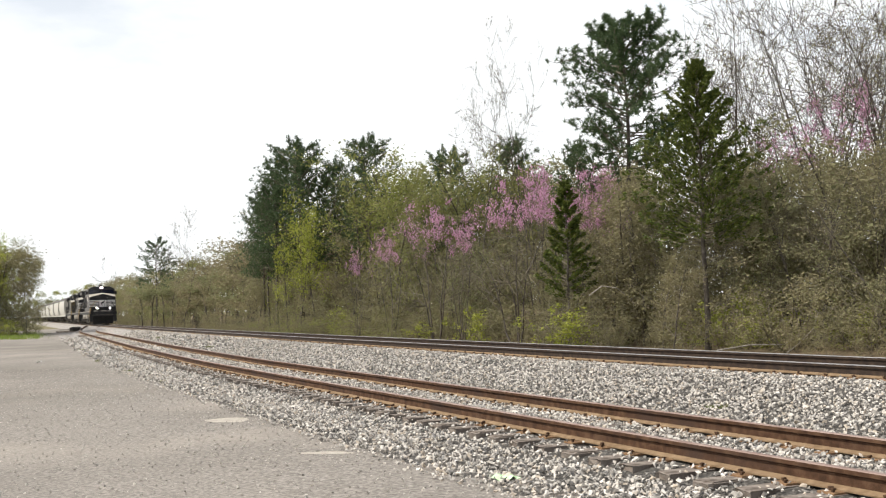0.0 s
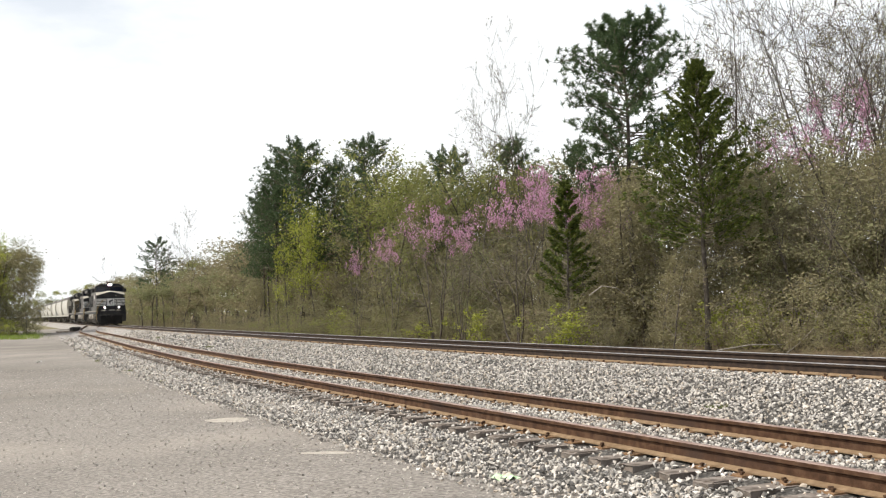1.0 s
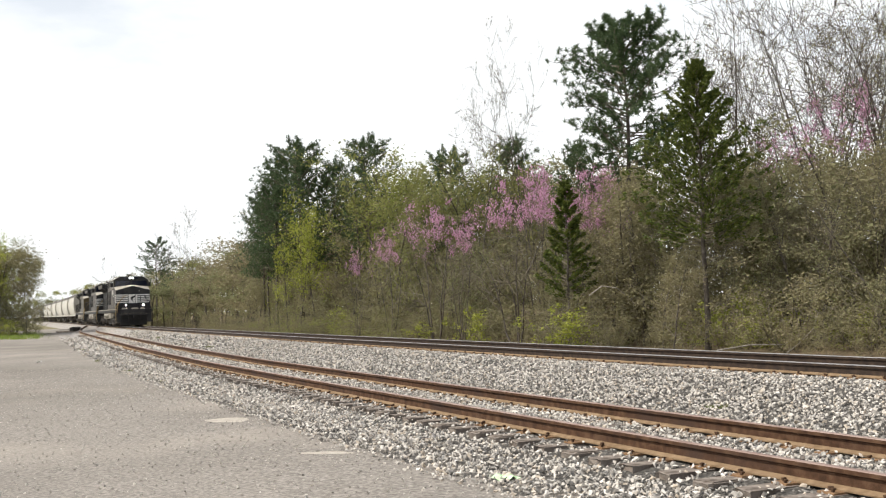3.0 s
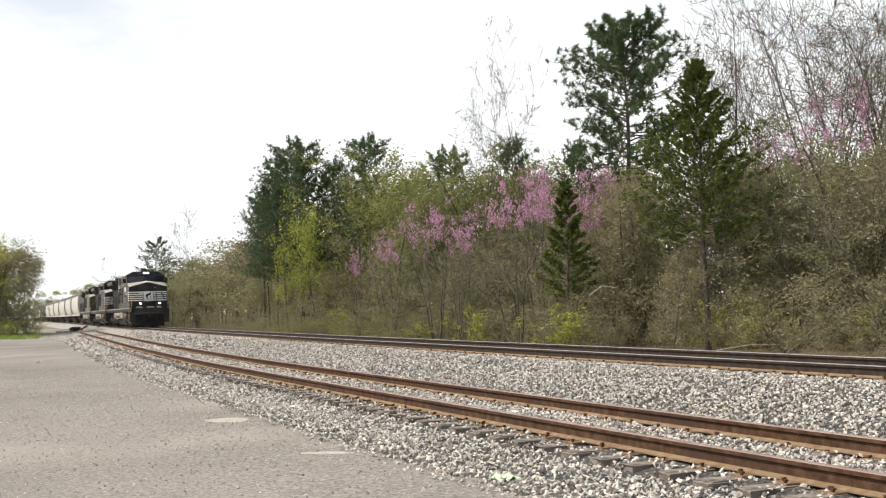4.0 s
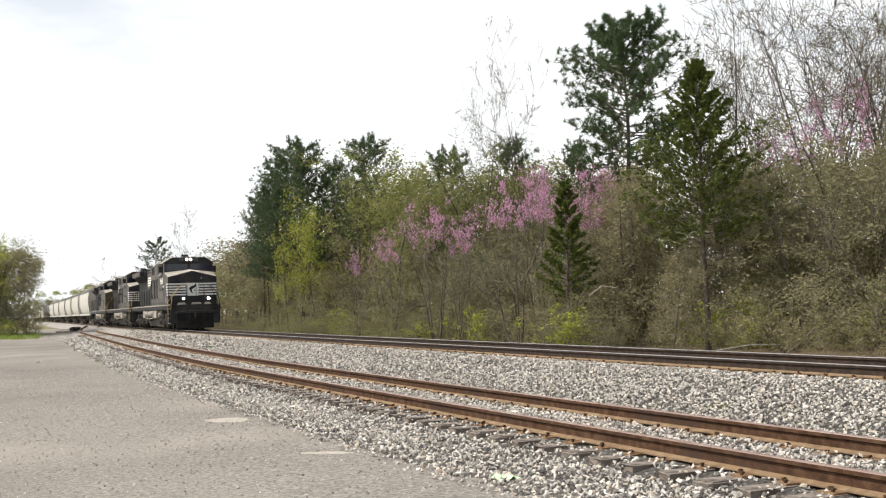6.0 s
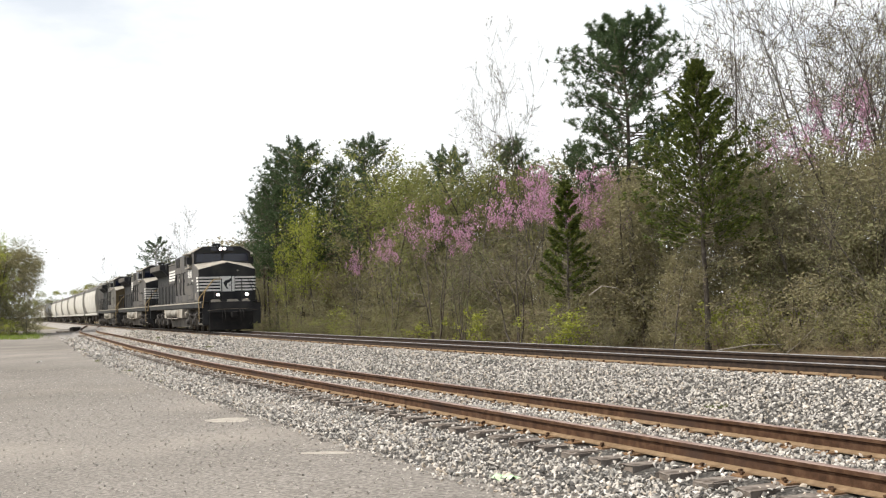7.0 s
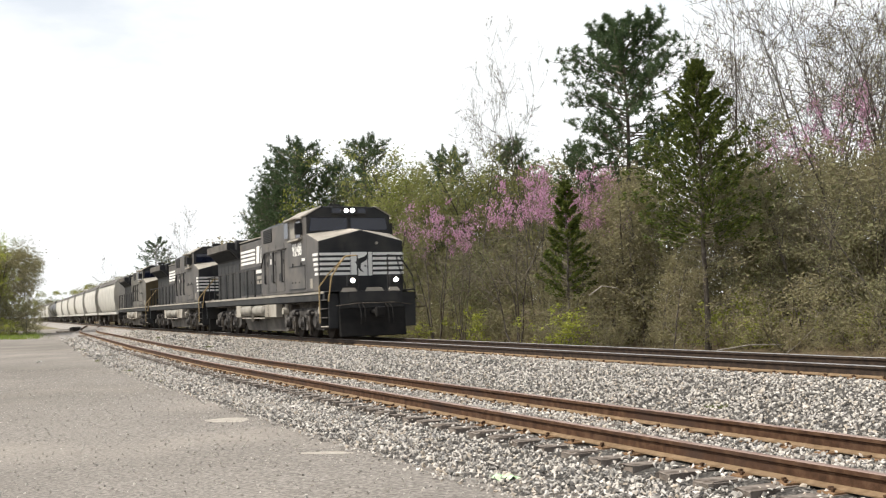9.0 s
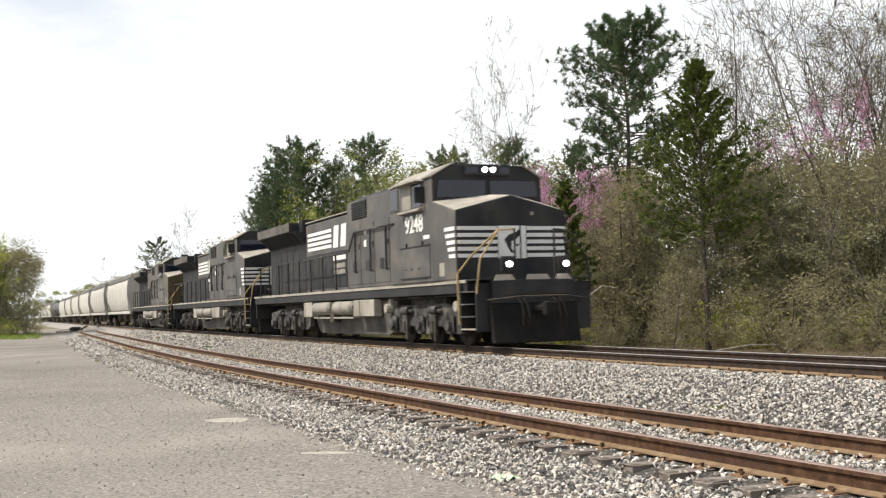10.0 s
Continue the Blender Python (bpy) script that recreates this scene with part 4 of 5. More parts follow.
def car_pose(s, length):
    ax, ay = main_at(s + 3.2)
    bx, by = main_at(s + length - 3.2)
    d = Vector((float(ax - bx), float(ay - by), 0)).normalized()
    return Matrix.Translation((float(ax) + 3.2 * d.x, float(ay) + 3.2 * d.y, 0)) @ Matrix.Rotation(math.atan2(d.y, d.x), 4, "Z")


def motions():
    for car, back in TRAIN:
        length = 18.1 if car.name.startswith("tank") else 22.3
        walk(car, [(k * 0.5, car_pose(FRONT_AT_END + SPEED * (10 - k * 0.5) + back, length)) for k in range(21)])
    for w in lead_wheels + second_wheels:
        x = w.matrix_basis.translation.x
        walk(w, [(k / 15, Matrix.Translation((x, 0, 0.53)) @ Matrix.Rotation(SPEED * k / 15 / 0.53, 4, "Y")) for k in range(151)])
# ---- trees ----
M_BARK = material("grey-brown bark", [(0.05, 0.042, 0.034), (0.10, 0.085, 0.07), (0.17, 0.15, 0.128)], 5.0, 0.95, bump=0.8, bump_scale=30)
M_TWIG = material("grey-brown twigs", [(0.10, 0.086, 0.062), (0.17, 0.148, 0.108), (0.26, 0.232, 0.178)], 1.3, 0.95, per="island")
M_PALE = material("pale dead wood", [(0.24, 0.215, 0.18), (0.40, 0.365, 0.32)], 5.0, 0.9, bump=0.4)
M_BUDS = material("spring buds", [(0.24, 0.235, 0.10), (0.34, 0.31, 0.16), (0.26, 0.21, 0.14)], 4, 0.8, per="island", trans=0.4)
M_DEAD = material("dry brown leaves and twigs", [(0.209, 0.181, 0.107), (0.305, 0.262, 0.160), (0.260, 0.237, 0.119), (0.373, 0.322, 0.215)], 4, 0.9, per="island", trans=0.4, vary=((0.20, 0.205, 0.10), 0.6))
M_SAGE = material("grey-green budding leaves", [(0.169, 0.194, 0.090), (0.254, 0.271, 0.130), (0.311, 0.305, 0.164), (0.243, 0.209, 0.119)], 4, 0.85, per="island", trans=0.4, vary=((0.25, 0.205, 0.125), 0.6))
M_OLIVE = material("olive spring leaves", [(0.169, 0.203, 0.051), (0.277, 0.305, 0.079), (0.362, 0.373, 0.113), (0.249, 0.226, 0.096)], 4, 0.75, per="island", trans=0.45, vary=((0.17, 0.17, 0.085), 0.5))
M_LIME = material("yellow-green young leaves", [(0.22, 0.25, 0.035), (0.34, 0.37, 0.06), (0.43, 0.44, 0.11)], 4, 0.7, per="island", trans=0.45)
M_PINK = material("redbud blossom", [(0.50, 0.24, 0.38), (0.62, 0.33, 0.48), (0.70, 0.44, 0.57), (0.44, 0.22, 0.33)], 4, 0.8, per="island", trans=0.4)
M_NEEDLE = material("dark pine needles", [(0.036, 0.066, 0.030), (0.07, 0.112, 0.045), (0.125, 0.17, 0.072)], 4, 0.6, per="island", trans=0.25)
M_CEDAR = material("cedar sprays", [(0.045, 0.068, 0.014), (0.095, 0.125, 0.024), (0.18, 0.20, 0.042)], 4, 0.7, per="island", trans=0.25)


def tubes(segs, sides=3):
    """Tapered prisms from rows of (p, q, r0, r1)."""
    P = np.array([s[0] for s in segs], float)
    Q = np.array([s[1] for s in segs], float)
    r0 = np.array([s[2] for s in segs])[:, None, None]
    r1 = np.array([s[3] for s in segs])[:, None, None]
    d = Q - P
    d /= np.linalg.norm(d, axis=1, keepdims=True) + 1e-9
    ref = np.where(abs(d[:, 2:3]) > 0.9, np.array([[1.0, 0, 0]]), np.array([[0, 0, 1.0]]))
    u = np.cross(d, ref)
    u /= np.linalg.norm(u, axis=1, keepdims=True)
    w = np.cross(d, u)
    a = np.arange(sides) * 2 * np.pi / sides
    ring = u[:, None] * np.cos(a)[None, :, None] + w[:, None] * np.sin(a)[None, :, None]
    v = np.concatenate([P[:, None] + ring * r0, Q[:, None] + ring * r1], 1).reshape(-1, 3)
    k = np.arange(sides)
    f = np.stack([k, (k + 1) % sides, (k + 1) % sides + sides, k + sides], 1)
    return v, (f[None] + (np.arange(len(segs)) * 2 * sides)[:, None, None]).reshape(-1, 4)


def leaf_quads(g, pts, lo, hi, up=0.3, narrow=0.6):
    n = len(pts)
    a = g.normal(0, 1, (n, 3))
    a[:, 2] *= 0.7
    a /= np.linalg.norm(a, axis=1, keepdims=True)
    b = np.cross(a, g.normal(0, 1, (n, 3)) + np.array([0, 0, up]))
    b /= np.linalg.norm(b, axis=1, keepdims=True) + 1e-9
    s = g.uniform(lo, hi, (n, 1))
    v = np.stack([pts - a * s * 0.5, pts + b * s * narrow * 0.5, pts + a * s * 0.5, pts - b * s * narrow * 0.5], 1)
    return v.reshape(-1, 3), np.arange(4 * n).reshape(n, 4)


def grow(g, segs, p, d, length, r, lvl, spec):
    """A wandering branch with its side branches, level by level."""
    last = lvl == len(spec["kids"])
    steps = max(2 if last else 3, int(length / spec["step"][lvl] * (0.7 if last else 1.0)))
    dl = length / steps
    pts = [np.array(p, float)]
    d = np.array(d, float)
    rr = r
    for i in range(steps):
        d = d + g.normal(0, spec["wob"][lvl], 3)
        d[2] += spec["up"][lvl]
        d /= np.linalg.norm(d)
        q = pts[-1] + d * dl
        r2 = r * (1 - (i + 1) / steps * spec["taper"][lvl])
        segs[lvl].append((pts[-1], q, rr, r2))
        pts.append(q)
        rr = r2
    if last:
        return
    for k in range(spec["kids"][lvl]):
        t = g.uniform(spec["from"][lvl], 1.0)
        x = t * steps
        i = min(int(x), steps - 1)
        base = pts[i] + (pts[i + 1] - pts[i]) * (x - i)
        ax = pts[i + 1] - pts[i]
        ax /= np.linalg.norm(ax)
        side = np.cross(ax, g.normal(0, 1, 3))
        side /= np.linalg.norm(side) + 1e-9
        ang = radians(spec["angle"][lvl] + g.normal(0, 10))
        cd = ax * math.cos(ang) + side * math.sin(ang)
        cl = length * spec["ratio"][lvl] * (1.15 - spec["short"][lvl] * (t - spec["from"][lvl]) / (1 - spec["from"][lvl] + 1e-6)) * g.uniform(0.7, 1.2)
        cr = max(r * (1 - t * spec["taper"][lvl]) * 0.6, spec["thin"])
        grow(g, segs, base, cd, max(cl, 0.15), cr, lvl + 1, spec)


SPEC = {
    "bare": dict(step=[0.6, 0.4, 0.3, 0.2], wob=[0.07, 0.14, 0.18, 0.2], up=[0.02, 0.05, 0.04, 0.03], taper=[0.9, 0.88, 0.8, 0.6], kids=[12, 6, 4], angle=[42, 44, 42], ratio=[0.44, 0.46, 0.5], short=[0.6, 0.5, 0.4], thin=0.009, **{"from": [0.30, 0.2, 0.15]}),
    "shrub": dict(step=[0.45, 0.3, 0.2], wob=[0.18, 0.24, 0.28], up=[0.0, 0.0, -0.02], taper=[0.8, 0.8, 0.6], kids=[5, 3], angle=[50, 50], ratio=[0.42, 0.5], short=[0.4, 0.4], thin=0.005, **{"from": [0.12, 0.15]}),
    "leafy": dict(step=[0.7, 0.5, 0.35], wob=[0.07, 0.16, 0.22], up=[0.02, 0.04, 0.02], taper=[0.88, 0.85, 0.8], kids=[20, 6], angle=[55, 48], ratio=[0.33, 0.45], short=[0.55, 0.4], thin=0.007, **{"from": [0.12, 0.2]}),
    "redbud": dict(step=[0.5, 0.35, 0.25], wob=[0.14, 0.2, 0.25], up=[0.0, 0.02, 0.01], taper=[0.85, 0.85, 0.8], kids=[9, 9], angle=[58, 52], ratio=[0.62, 0.36], short=[0.4, 0.3], thin=0.007, **{"from": [0.35, 0.2]}),
}


def finish_tree(name, label, segs, leaves, leaf_mat, twig=None, group="trees of the trackside wood"):
    t = thing(name, label, name.split("_")[-1] if "tree" in name or "shrub" in name else "tree", group)
    if name != "shrub":
        v, f = tubes(segs[0], 6)
        arrays("trunk", v, f, M_BARK, t, "", True)
    rest = [s for lv in segs[0 if name == "shrub" else 1:] for s in lv]
    if rest:
        v, f = tubes(rest, 3)
        arrays("crown", v, f, twig or M_TWIG, t)
    if leaves is not None:
        arrays("foliage", leaves[0], leaves[1], leaf_mat, t)
    return t


def along(g, segs, n, spread):
    """Points scattered round random places on the given branches."""
    i = g.integers(0, len(segs), n)
    A = np.array([s[0] for s in segs])
    B = np.array([s[1] for s in segs])
    return A[i] + (B[i] - A[i]) * g.uniform(0, 1, (n, 1)) + g.normal(0, spread, (n, 3))


def puffs(g, centres, per, spread):
    """Uneven clusters of points round the centres, flatter than wide."""
    c = np.repeat(centres, per, 0)
    size = np.repeat(g.uniform(0.55, 1.35, (len(centres), 1)), per, 0) * spread
    return c + g.normal(0, 1, c.shape) * size * np.array([1.0, 1.0, 0.72])


def make_bare(seed, h):
    g = np.random.default_rng(seed)
    segs = [[], [], [], []]
    grow(g, segs, (0, 0, -0.1), (g.normal(0, .045), g.normal(0, .045), 1), h, h * 0.0058, 0, SPEC["bare"])
    lv = leaf_quads(g, along(g, segs[3] + segs[2], 1200, 0.07), 0.03, 0.08)
    return finish_tree("bare_tree", "grey leafless spring tree with fine twigs and buds", segs, lv, M_BUDS, M_BARK)


def make_shrub(seed, h, wide, leaf_mat, clumps, per, label, size=(0.055, 0.125), narrow=0.44):
    """A rounded tangle of arching stems with clumps of fine foliage down to the ground."""
    g = np.random.default_rng(seed)
    segs = [[], [], []]
    for k in range(6):
        a = k * 1.05 + g.uniform(-0.4, 0.4)
        lean = g.uniform(0.15, 0.75)
        grow(g, segs, (0.3 * wide * math.cos(a) * g.uniform(0, 1), 0.3 * wide * math.sin(a) * g.uniform(0, 1), -0.1), (lean * math.cos(a), lean * math.sin(a), 1), h * g.uniform(0.6, 1.0), 0.016, 0, SPEC["shrub"])
    c = along(g, segs[1] + segs[2], int(clumps * 0.8), 0.05)
    n = clumps - len(c)
    a, q = g.uniform(0, 6.28, n), wide * 0.55 * np.sqrt(g.uniform(0, 1, n))
    c = np.concatenate([c, np.stack([q * np.cos(a), q * np.sin(a), h * g.uniform(0.02, 0.4, n)], 1)])
    lv = leaf_quads(g, puffs(g, c, per, 0.058 * h), *size, narrow=narrow)
    return finish_tree("shrub", label, segs, lv, leaf_mat)


def make_leafy(seed, h, leaf_mat, clumps, per, label, size=(0.085, 0.185), narrow=0.52, start=0.12, kids=(18, 5), spread=0.035):
    """A tree whose foliage hangs in uneven clumps on its branches."""
    g = np.random.default_rng(seed)
    segs = [[], [], []]
    spec = dict(SPEC["leafy"], kids=list(kids))
    spec["from"] = [start, 0.2]
    grow(g, segs, (0, 0, -0.1), (g.normal(0, .06), g.normal(0, .06), 1), h, h * 0.010, 0, spec)
    tall = max(s[1][2] for lv in segs for s in lv)
    segs = [[(p * (h / tall), q * (h / tall), a, b) for p, q, a, b in lv] for lv in segs]
    lv = leaf_quads(g, puffs(g, along(g, segs[2] + segs[1], clumps, 0.06), per, spread * h), *size, narrow=narrow)
    return finish_tree("leafy_tree", label, segs, lv, leaf_mat)


def make_redbud(seed, h, clumps, per):
    """A spreading many-stemmed tree with blossom in clusters along its upper branches."""
    g = np.random.default_rng(seed)
    segs = [[], [], []]
    for k in range(4):
        a = k * 1.6 + g.uniform(-.4, .4)
        grow(g, segs, (0.1 * math.cos(a), 0.1 * math.sin(a), -0.1), (0.32 * math.cos(a), 0.32 * math.sin(a), 1), h * g.uniform(0.5, 0.62), 0.05, 0, SPEC["redbud"])
    k = h / max(s[1][2] for s in segs[2])
    segs = [[(p * k, q * k, a, b) for p, q, a, b in lv] for lv in segs]
    up = [s for s in segs[2] + segs[1] if s[0][2] > h * 0.66]
    lv = leaf_quads(g, puffs(g, along(g, up, clumps, 0.03), per, 0.09), 0.035, 0.085, narrow=0.8)
    return finish_tree("redbud_tree", "flowering redbud tree with clusters of pink blossom", segs, lv, M_PINK)


def make_pine(seed, h, start, radius, branches, blades, label="tall dark green pine with an open rounded crown"):
    """A straight trunk, limbs that rise at their ends, and star-shaped tufts of needles."""
    g = np.random.default_rng(seed)
    segs = [[], [], []]
    k = 14
    bend = [np.array([0.05 * math.sin(i * 0.9 + seed), 0.05 * math.cos(i * 0.7), h * i / k - 0.1]) for i in range(k + 1)]
    for i in range(k):
        segs[0].append((bend[i], bend[i + 1], 0.0125 * h * (1.04 - 0.9 * i / k), 0.0125 * h * (1.04 - 0.9 * (i + 1) / k)))
    tufts = []
    for i in range(branches):
        t = ((i + g.uniform(0, 1)) / branches) ** 0.9
        z = h * (start + (1 - start) * 0.97 * t)
        ln = radius * (0.30 + 0.70 * math.sin(math.pi * (0.24 + 0.70 * t))) * g.uniform(0.62, 1.12)
        a = i * 2.4 + g.normal(0, 0.35)
        d = np.array([math.cos(a), math.sin(a), 0.0 + 0.55 * t])
        p = bend[min(int((z / h) * k), k)] * np.array([1, 1, 0]) + np.array([0, 0, z])
        for j in range(6):
            d = d + g.normal(0, 0.12, 3)
            d[2] += 0.04
            d /= np.linalg.norm(d)
            q = p + d * ln / 6
            segs[1].append((p, q, 0.032 * (1 - j / 6.5) + 0.006, 0.032 * (1 - (j + 1) / 6.5) + 0.006))
            if j >= 1:
                for r in range(3):
                    e = d + g.normal(0, 0.75, 3) + np.array([0, 0, 0.3])
                    e /= np.linalg.norm(e)
                    tip = q + e * ln * g.uniform(0.12, 0.26)
                    segs[2].append((q, tip, 0.010, 0.006))
                    tufts.append(tip)
                    if g.random() < 0.45:
                        tufts.append((q + tip) / 2 + g.normal(0, 0.05, 3))
            p = q
        tufts.append(p)
    for i in range(9):
        a, z = g.uniform(0, 6.28), h * start * g.uniform(0.55, 1.0)
        segs[1].append((np.array([0, 0, z]), np.array([math.cos(a), math.sin(a), 0.15]) * g.uniform(0.4, 1.2) + np.array([0, 0, z]), 0.02, 0.006))
    c = np.array(tufts)
    n = len(c) * blades
    base = np.repeat(c, blades, 0)
    d = g.normal(0, 1, (n, 3)) + np.array([0, 0, 0.3])
    d /= np.linalg.norm(d, axis=1, keepdims=True)
    w = np.cross(d, g.normal(0, 1, (n, 3)))
    w /= np.linalg.norm(w, axis=1, keepdims=True)
    ln = g.uniform(0.13, 0.24, (n, 1)) * (0.4 + 0.055 * h)
    v = np.stack([base - w * 0.017, base + w * 0.017, base + d * ln], 1).reshape(-1, 3)
    return finish_tree("pine_tree", label, segs, (v, np.arange(3 * n).reshape(n, 3)), M_NEEDLE)


def make_cedar(seed, h, low, width, branches, per, label):
    """A ragged cone of rising boughs on a straight trunk, with dead twigs on its bare lower stem."""
    g = np.random.default_rng(seed)
    segs = [[], [], []]
    k = 12
    for i in range(k):
        segs[0].append((np.array([0.03 * math.sin(i), 0, h * i / k - 0.1]), np.array([0.03 * math.sin(i + 1), 0, h * (i + 1) / k - 0.1]), 0.011 * h * (1.05 - i / k), 0.011 * h * (1.05 - (i + 1) / k)))
    pts = []
    for i in range(branches):
        t = (i + g.uniform(0, 1)) / branches
        z = low + (h - low) * t
        prof = width * (1 - t) ** 0.85 * (0.7 + 0.3 * min(1, t / 0.15)) + 0.16
        a = i * 2.4 + g.normal(0, 0.4)
        ln = prof * g.uniform(0.55, 1.0) * (1.22 if g.random() < 0.16 else 1.0)
        p = np.array([0, 0, z])
        d = np.array([math.cos(a), math.sin(a), 0.1 + 0.8 * t])
        for j in range(6):
            d = d + g.normal(0, 0.09, 3)
            d[2] += 0.05
            d /= np.linalg.norm(d)
            q = p + d * ln / 6
            segs[1].append((p, q, 0.022 * (1 - j / 6.5) + 0.004, 0.022 * (1 - (j + 1) / 6.5) + 0.004))
            if j > 0:
                for r in range(3):
                    e = d * 0.8 + g.normal(0, 0.6, 3) + np.array([0, 0, 0.12])
                    e /= np.linalg.norm(e)
                    reach = ln * g.uniform(0.10, 0.22) * (1.15 - 0.12 * j)
                    tip = q + e * reach
                    segs[2].append((q, tip, 0.006, 0.003))
                    u = g.uniform(0, 1, (per, 1))
                    pts.append(q + (tip - q) * u + g.normal(0, 0.018 + 0.03 * reach, (per, 3)))
            p = q
    for i in range(30):
        a, z = g.uniform(0, 6.28), g.uniform(0.5, low + 0.8)
        grow(g, segs, (0, 0, z), (math.cos(a), math.sin(a), g.uniform(-.3, .3)), g.uniform(0.5, 1.4), 0.012, 1, dict(SPEC["shrub"], kids=[0, 3], step=[.4, .25, .2]))
    pts = np.concatenate(pts)
    d = np.stack([pts[:, 0], pts[:, 1], 0 * pts[:, 2]], 1)
    d /= np.linalg.norm(d, axis=1, keepdims=True) + 1e-6
    d += g.normal(0, 0.5, d.shape) + np.array([0, 0, 0.35])
    d /= np.linalg.norm(d, axis=1, keepdims=True)
    w = np.cross(d, g.normal(0, 1, d.shape))
    w /= np.linalg.norm(w, axis=1, keepdims=True)
    s = g.uniform(0.06, 0.15, (len(pts), 1))
    v = np.stack([pts - d * s * .5, pts + w * s * .22, pts + d * s * .6, pts - w * s * .22], 1).reshape(-1, 3)
    return finish_tree("cedar_tree", label, segs, (v, np.arange(len(v)).reshape(-1, 4)), M_CEDAR)


def floor_z(off):
    return -0.68 + min(max((off - 8) * 0.03, 0), 1.2)


def standing(x, y, z, scale, turn):
    return Matrix.Translation((x, y, z)) @ Matrix.Rotation(turn, 4, "Z") @ Matrix.Diagonal((scale[0], scale[0], scale[1], 1))


def set_tree(proto, x, y, z, scale, turn, used=set()):
    m = standing(x, y, z, scale, turn)
    if proto.name in used:
        # a copy keeps the scale of the first one, so take that out
        return copy_thing(proto, m @ Matrix.Diagonal((*(1 / c for c in proto.scale), 1)))
    used.add(proto.name)
    proto.matrix_basis = m
    return proto


def merged_trees(name, label, stands):
    """Far trees that nobody could count, joined into one mesh: rows of (tree, matrix)."""
    mats, verts, faces, index, total = [], [], [], [], 0
    for proto, m in stands:
        rot, move = np.array(m.to_3x3()), np.array(m.translation)
        for c in proto.children:
            me = c.data
            v = np.empty(len(me.vertices) * 3, np.float32)
            me.vertices.foreach_get("co", v)
            q = np.empty(len(me.polygons) * 4, np.int32)
            me.loops.foreach_get("vertex_index", q)
            if me.materials[0] not in mats:
                mats.append(me.materials[0])
            verts.append(v.reshape(-1, 3) @ rot.T + move)
            faces.append(q.reshape(-1, 4) + total)
            index.append(np.full(len(me.polygons), mats.index(me.materials[0]), np.int32))
            total += len(me.vertices)
    ob = arrays(name, np.concatenate(verts), np.concatenate(faces), mats)
    ob.data.polygons.foreach_set("material_index", np.concatenate(index))
    return tagged(ob, label, "wood", kind="stuff")


def build_trees():
    stands = []
    g = random.Random(21)
    bare = [make_bare(31, 10), make_bare(32, 10), make_bare(33, 10), make_bare(34, 10)]
    shrub = [make_shrub(41, 3.0, 2.6, M_DEAD, 120, 18, "tangled brown shrub with dry leaves at the wood's edge"), make_shrub(42, 3.0, 2.4, M_SAGE, 120, 18, "grey-green budding shrub at the wood's edge"), make_shrub(43, 3.0, 2.8, M_DEAD, 110, 19, "rounded brown thicket of arching twigs"), make_shrub(46, 3.0, 2.6, M_OLIVE, 110, 18, "olive-green budding shrub in the thicket")]
    green = make_shrub(45, 1.5, 1.4, M_LIME, 60, 16, "bright yellow-green young understorey shrub", (0.05, 0.10), 0.6)
    tangle = [make_leafy(56, 8, M_DEAD, 190, 19, "brown vine-tangled tree with dry leaves"), make_leafy(57, 8, M_SAGE, 190, 19, "grey-green budding tree tangled with vines"), make_leafy(58, 8, M_DEAD, 150, 19, "thin brown tangled tree in the wood"), make_leafy(59, 8, M_SAGE, 150, 19, "thin grey-green budding tree")]
    olive = [make_leafy(51, 9, M_OLIVE, 170, 20, "tree with olive-green spring leaves"), make_leafy(52, 9, M_OLIVE, 120, 18, "slender tree with thin olive-green spring leaves")]
    lime = make_leafy(53, 8, M_LIME, 120, 18, "young tree with bright yellow-green leaves", start=0.3)
    far = [make_leafy(54, 8, M_SAGE, 110, 13, "distant grey-green tree of the treeline", (0.11, 0.24), kids=(10, 4)), make_leafy(55, 8, M_DEAD, 110, 13, "distant brown tangled tree of the treeline", (0.11, 0.24), kids=(10, 4)), make_leafy(60, 8, M_OLIVE, 110, 13, "distant olive-green tree of the treeline", (0.11, 0.24), kids=(10, 4))]
    redbud = [make_redbud(61, 5.0, 170, 14), make_redbud(62, 5.0, 120, 14)]
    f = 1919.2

    def put(proto, proto_h, x, y, h, wide=1.0, turn=None, z=None):
        off = float(np.min(np.hypot(_X - x, _Y - y)))
        k = h / proto_h
        return set_tree(proto, x, y, floor_z(off) if z is None else z, (k * wide, k), g.uniform(0, 6.28) if turn is None else turn)

    # landmark trees: x, y, height
    for x, y, h in ((8.19, 34, 9.08),):
        put(make_cedar(71, 9.2, 3.3, 3.1, 190, 12, "tall conical dark green cedar with a bare lower stem"), 9.2, x, y, h, 1.0, 0.4)
    for x, y, h in ((4.36, 38, 5.85),):
        put(make_cedar(72, 5.4, 1.6, 1.15, 80, 9, "small narrow dark green cedar among shrubs"), 5.4, x, y, h, 1.0, 1.0)
    for x, y, h in ((7.15, 41, 12.10),):
        put(make_pine(81, 12.1, 0.54, 2.7, 80, 24), 12.1, x, y, h, 1.0, 0.0)
    dense = make_pine(82, 11.6, 0.40, 2.6, 84, 14, "dark green pine with a dense rounded crown")
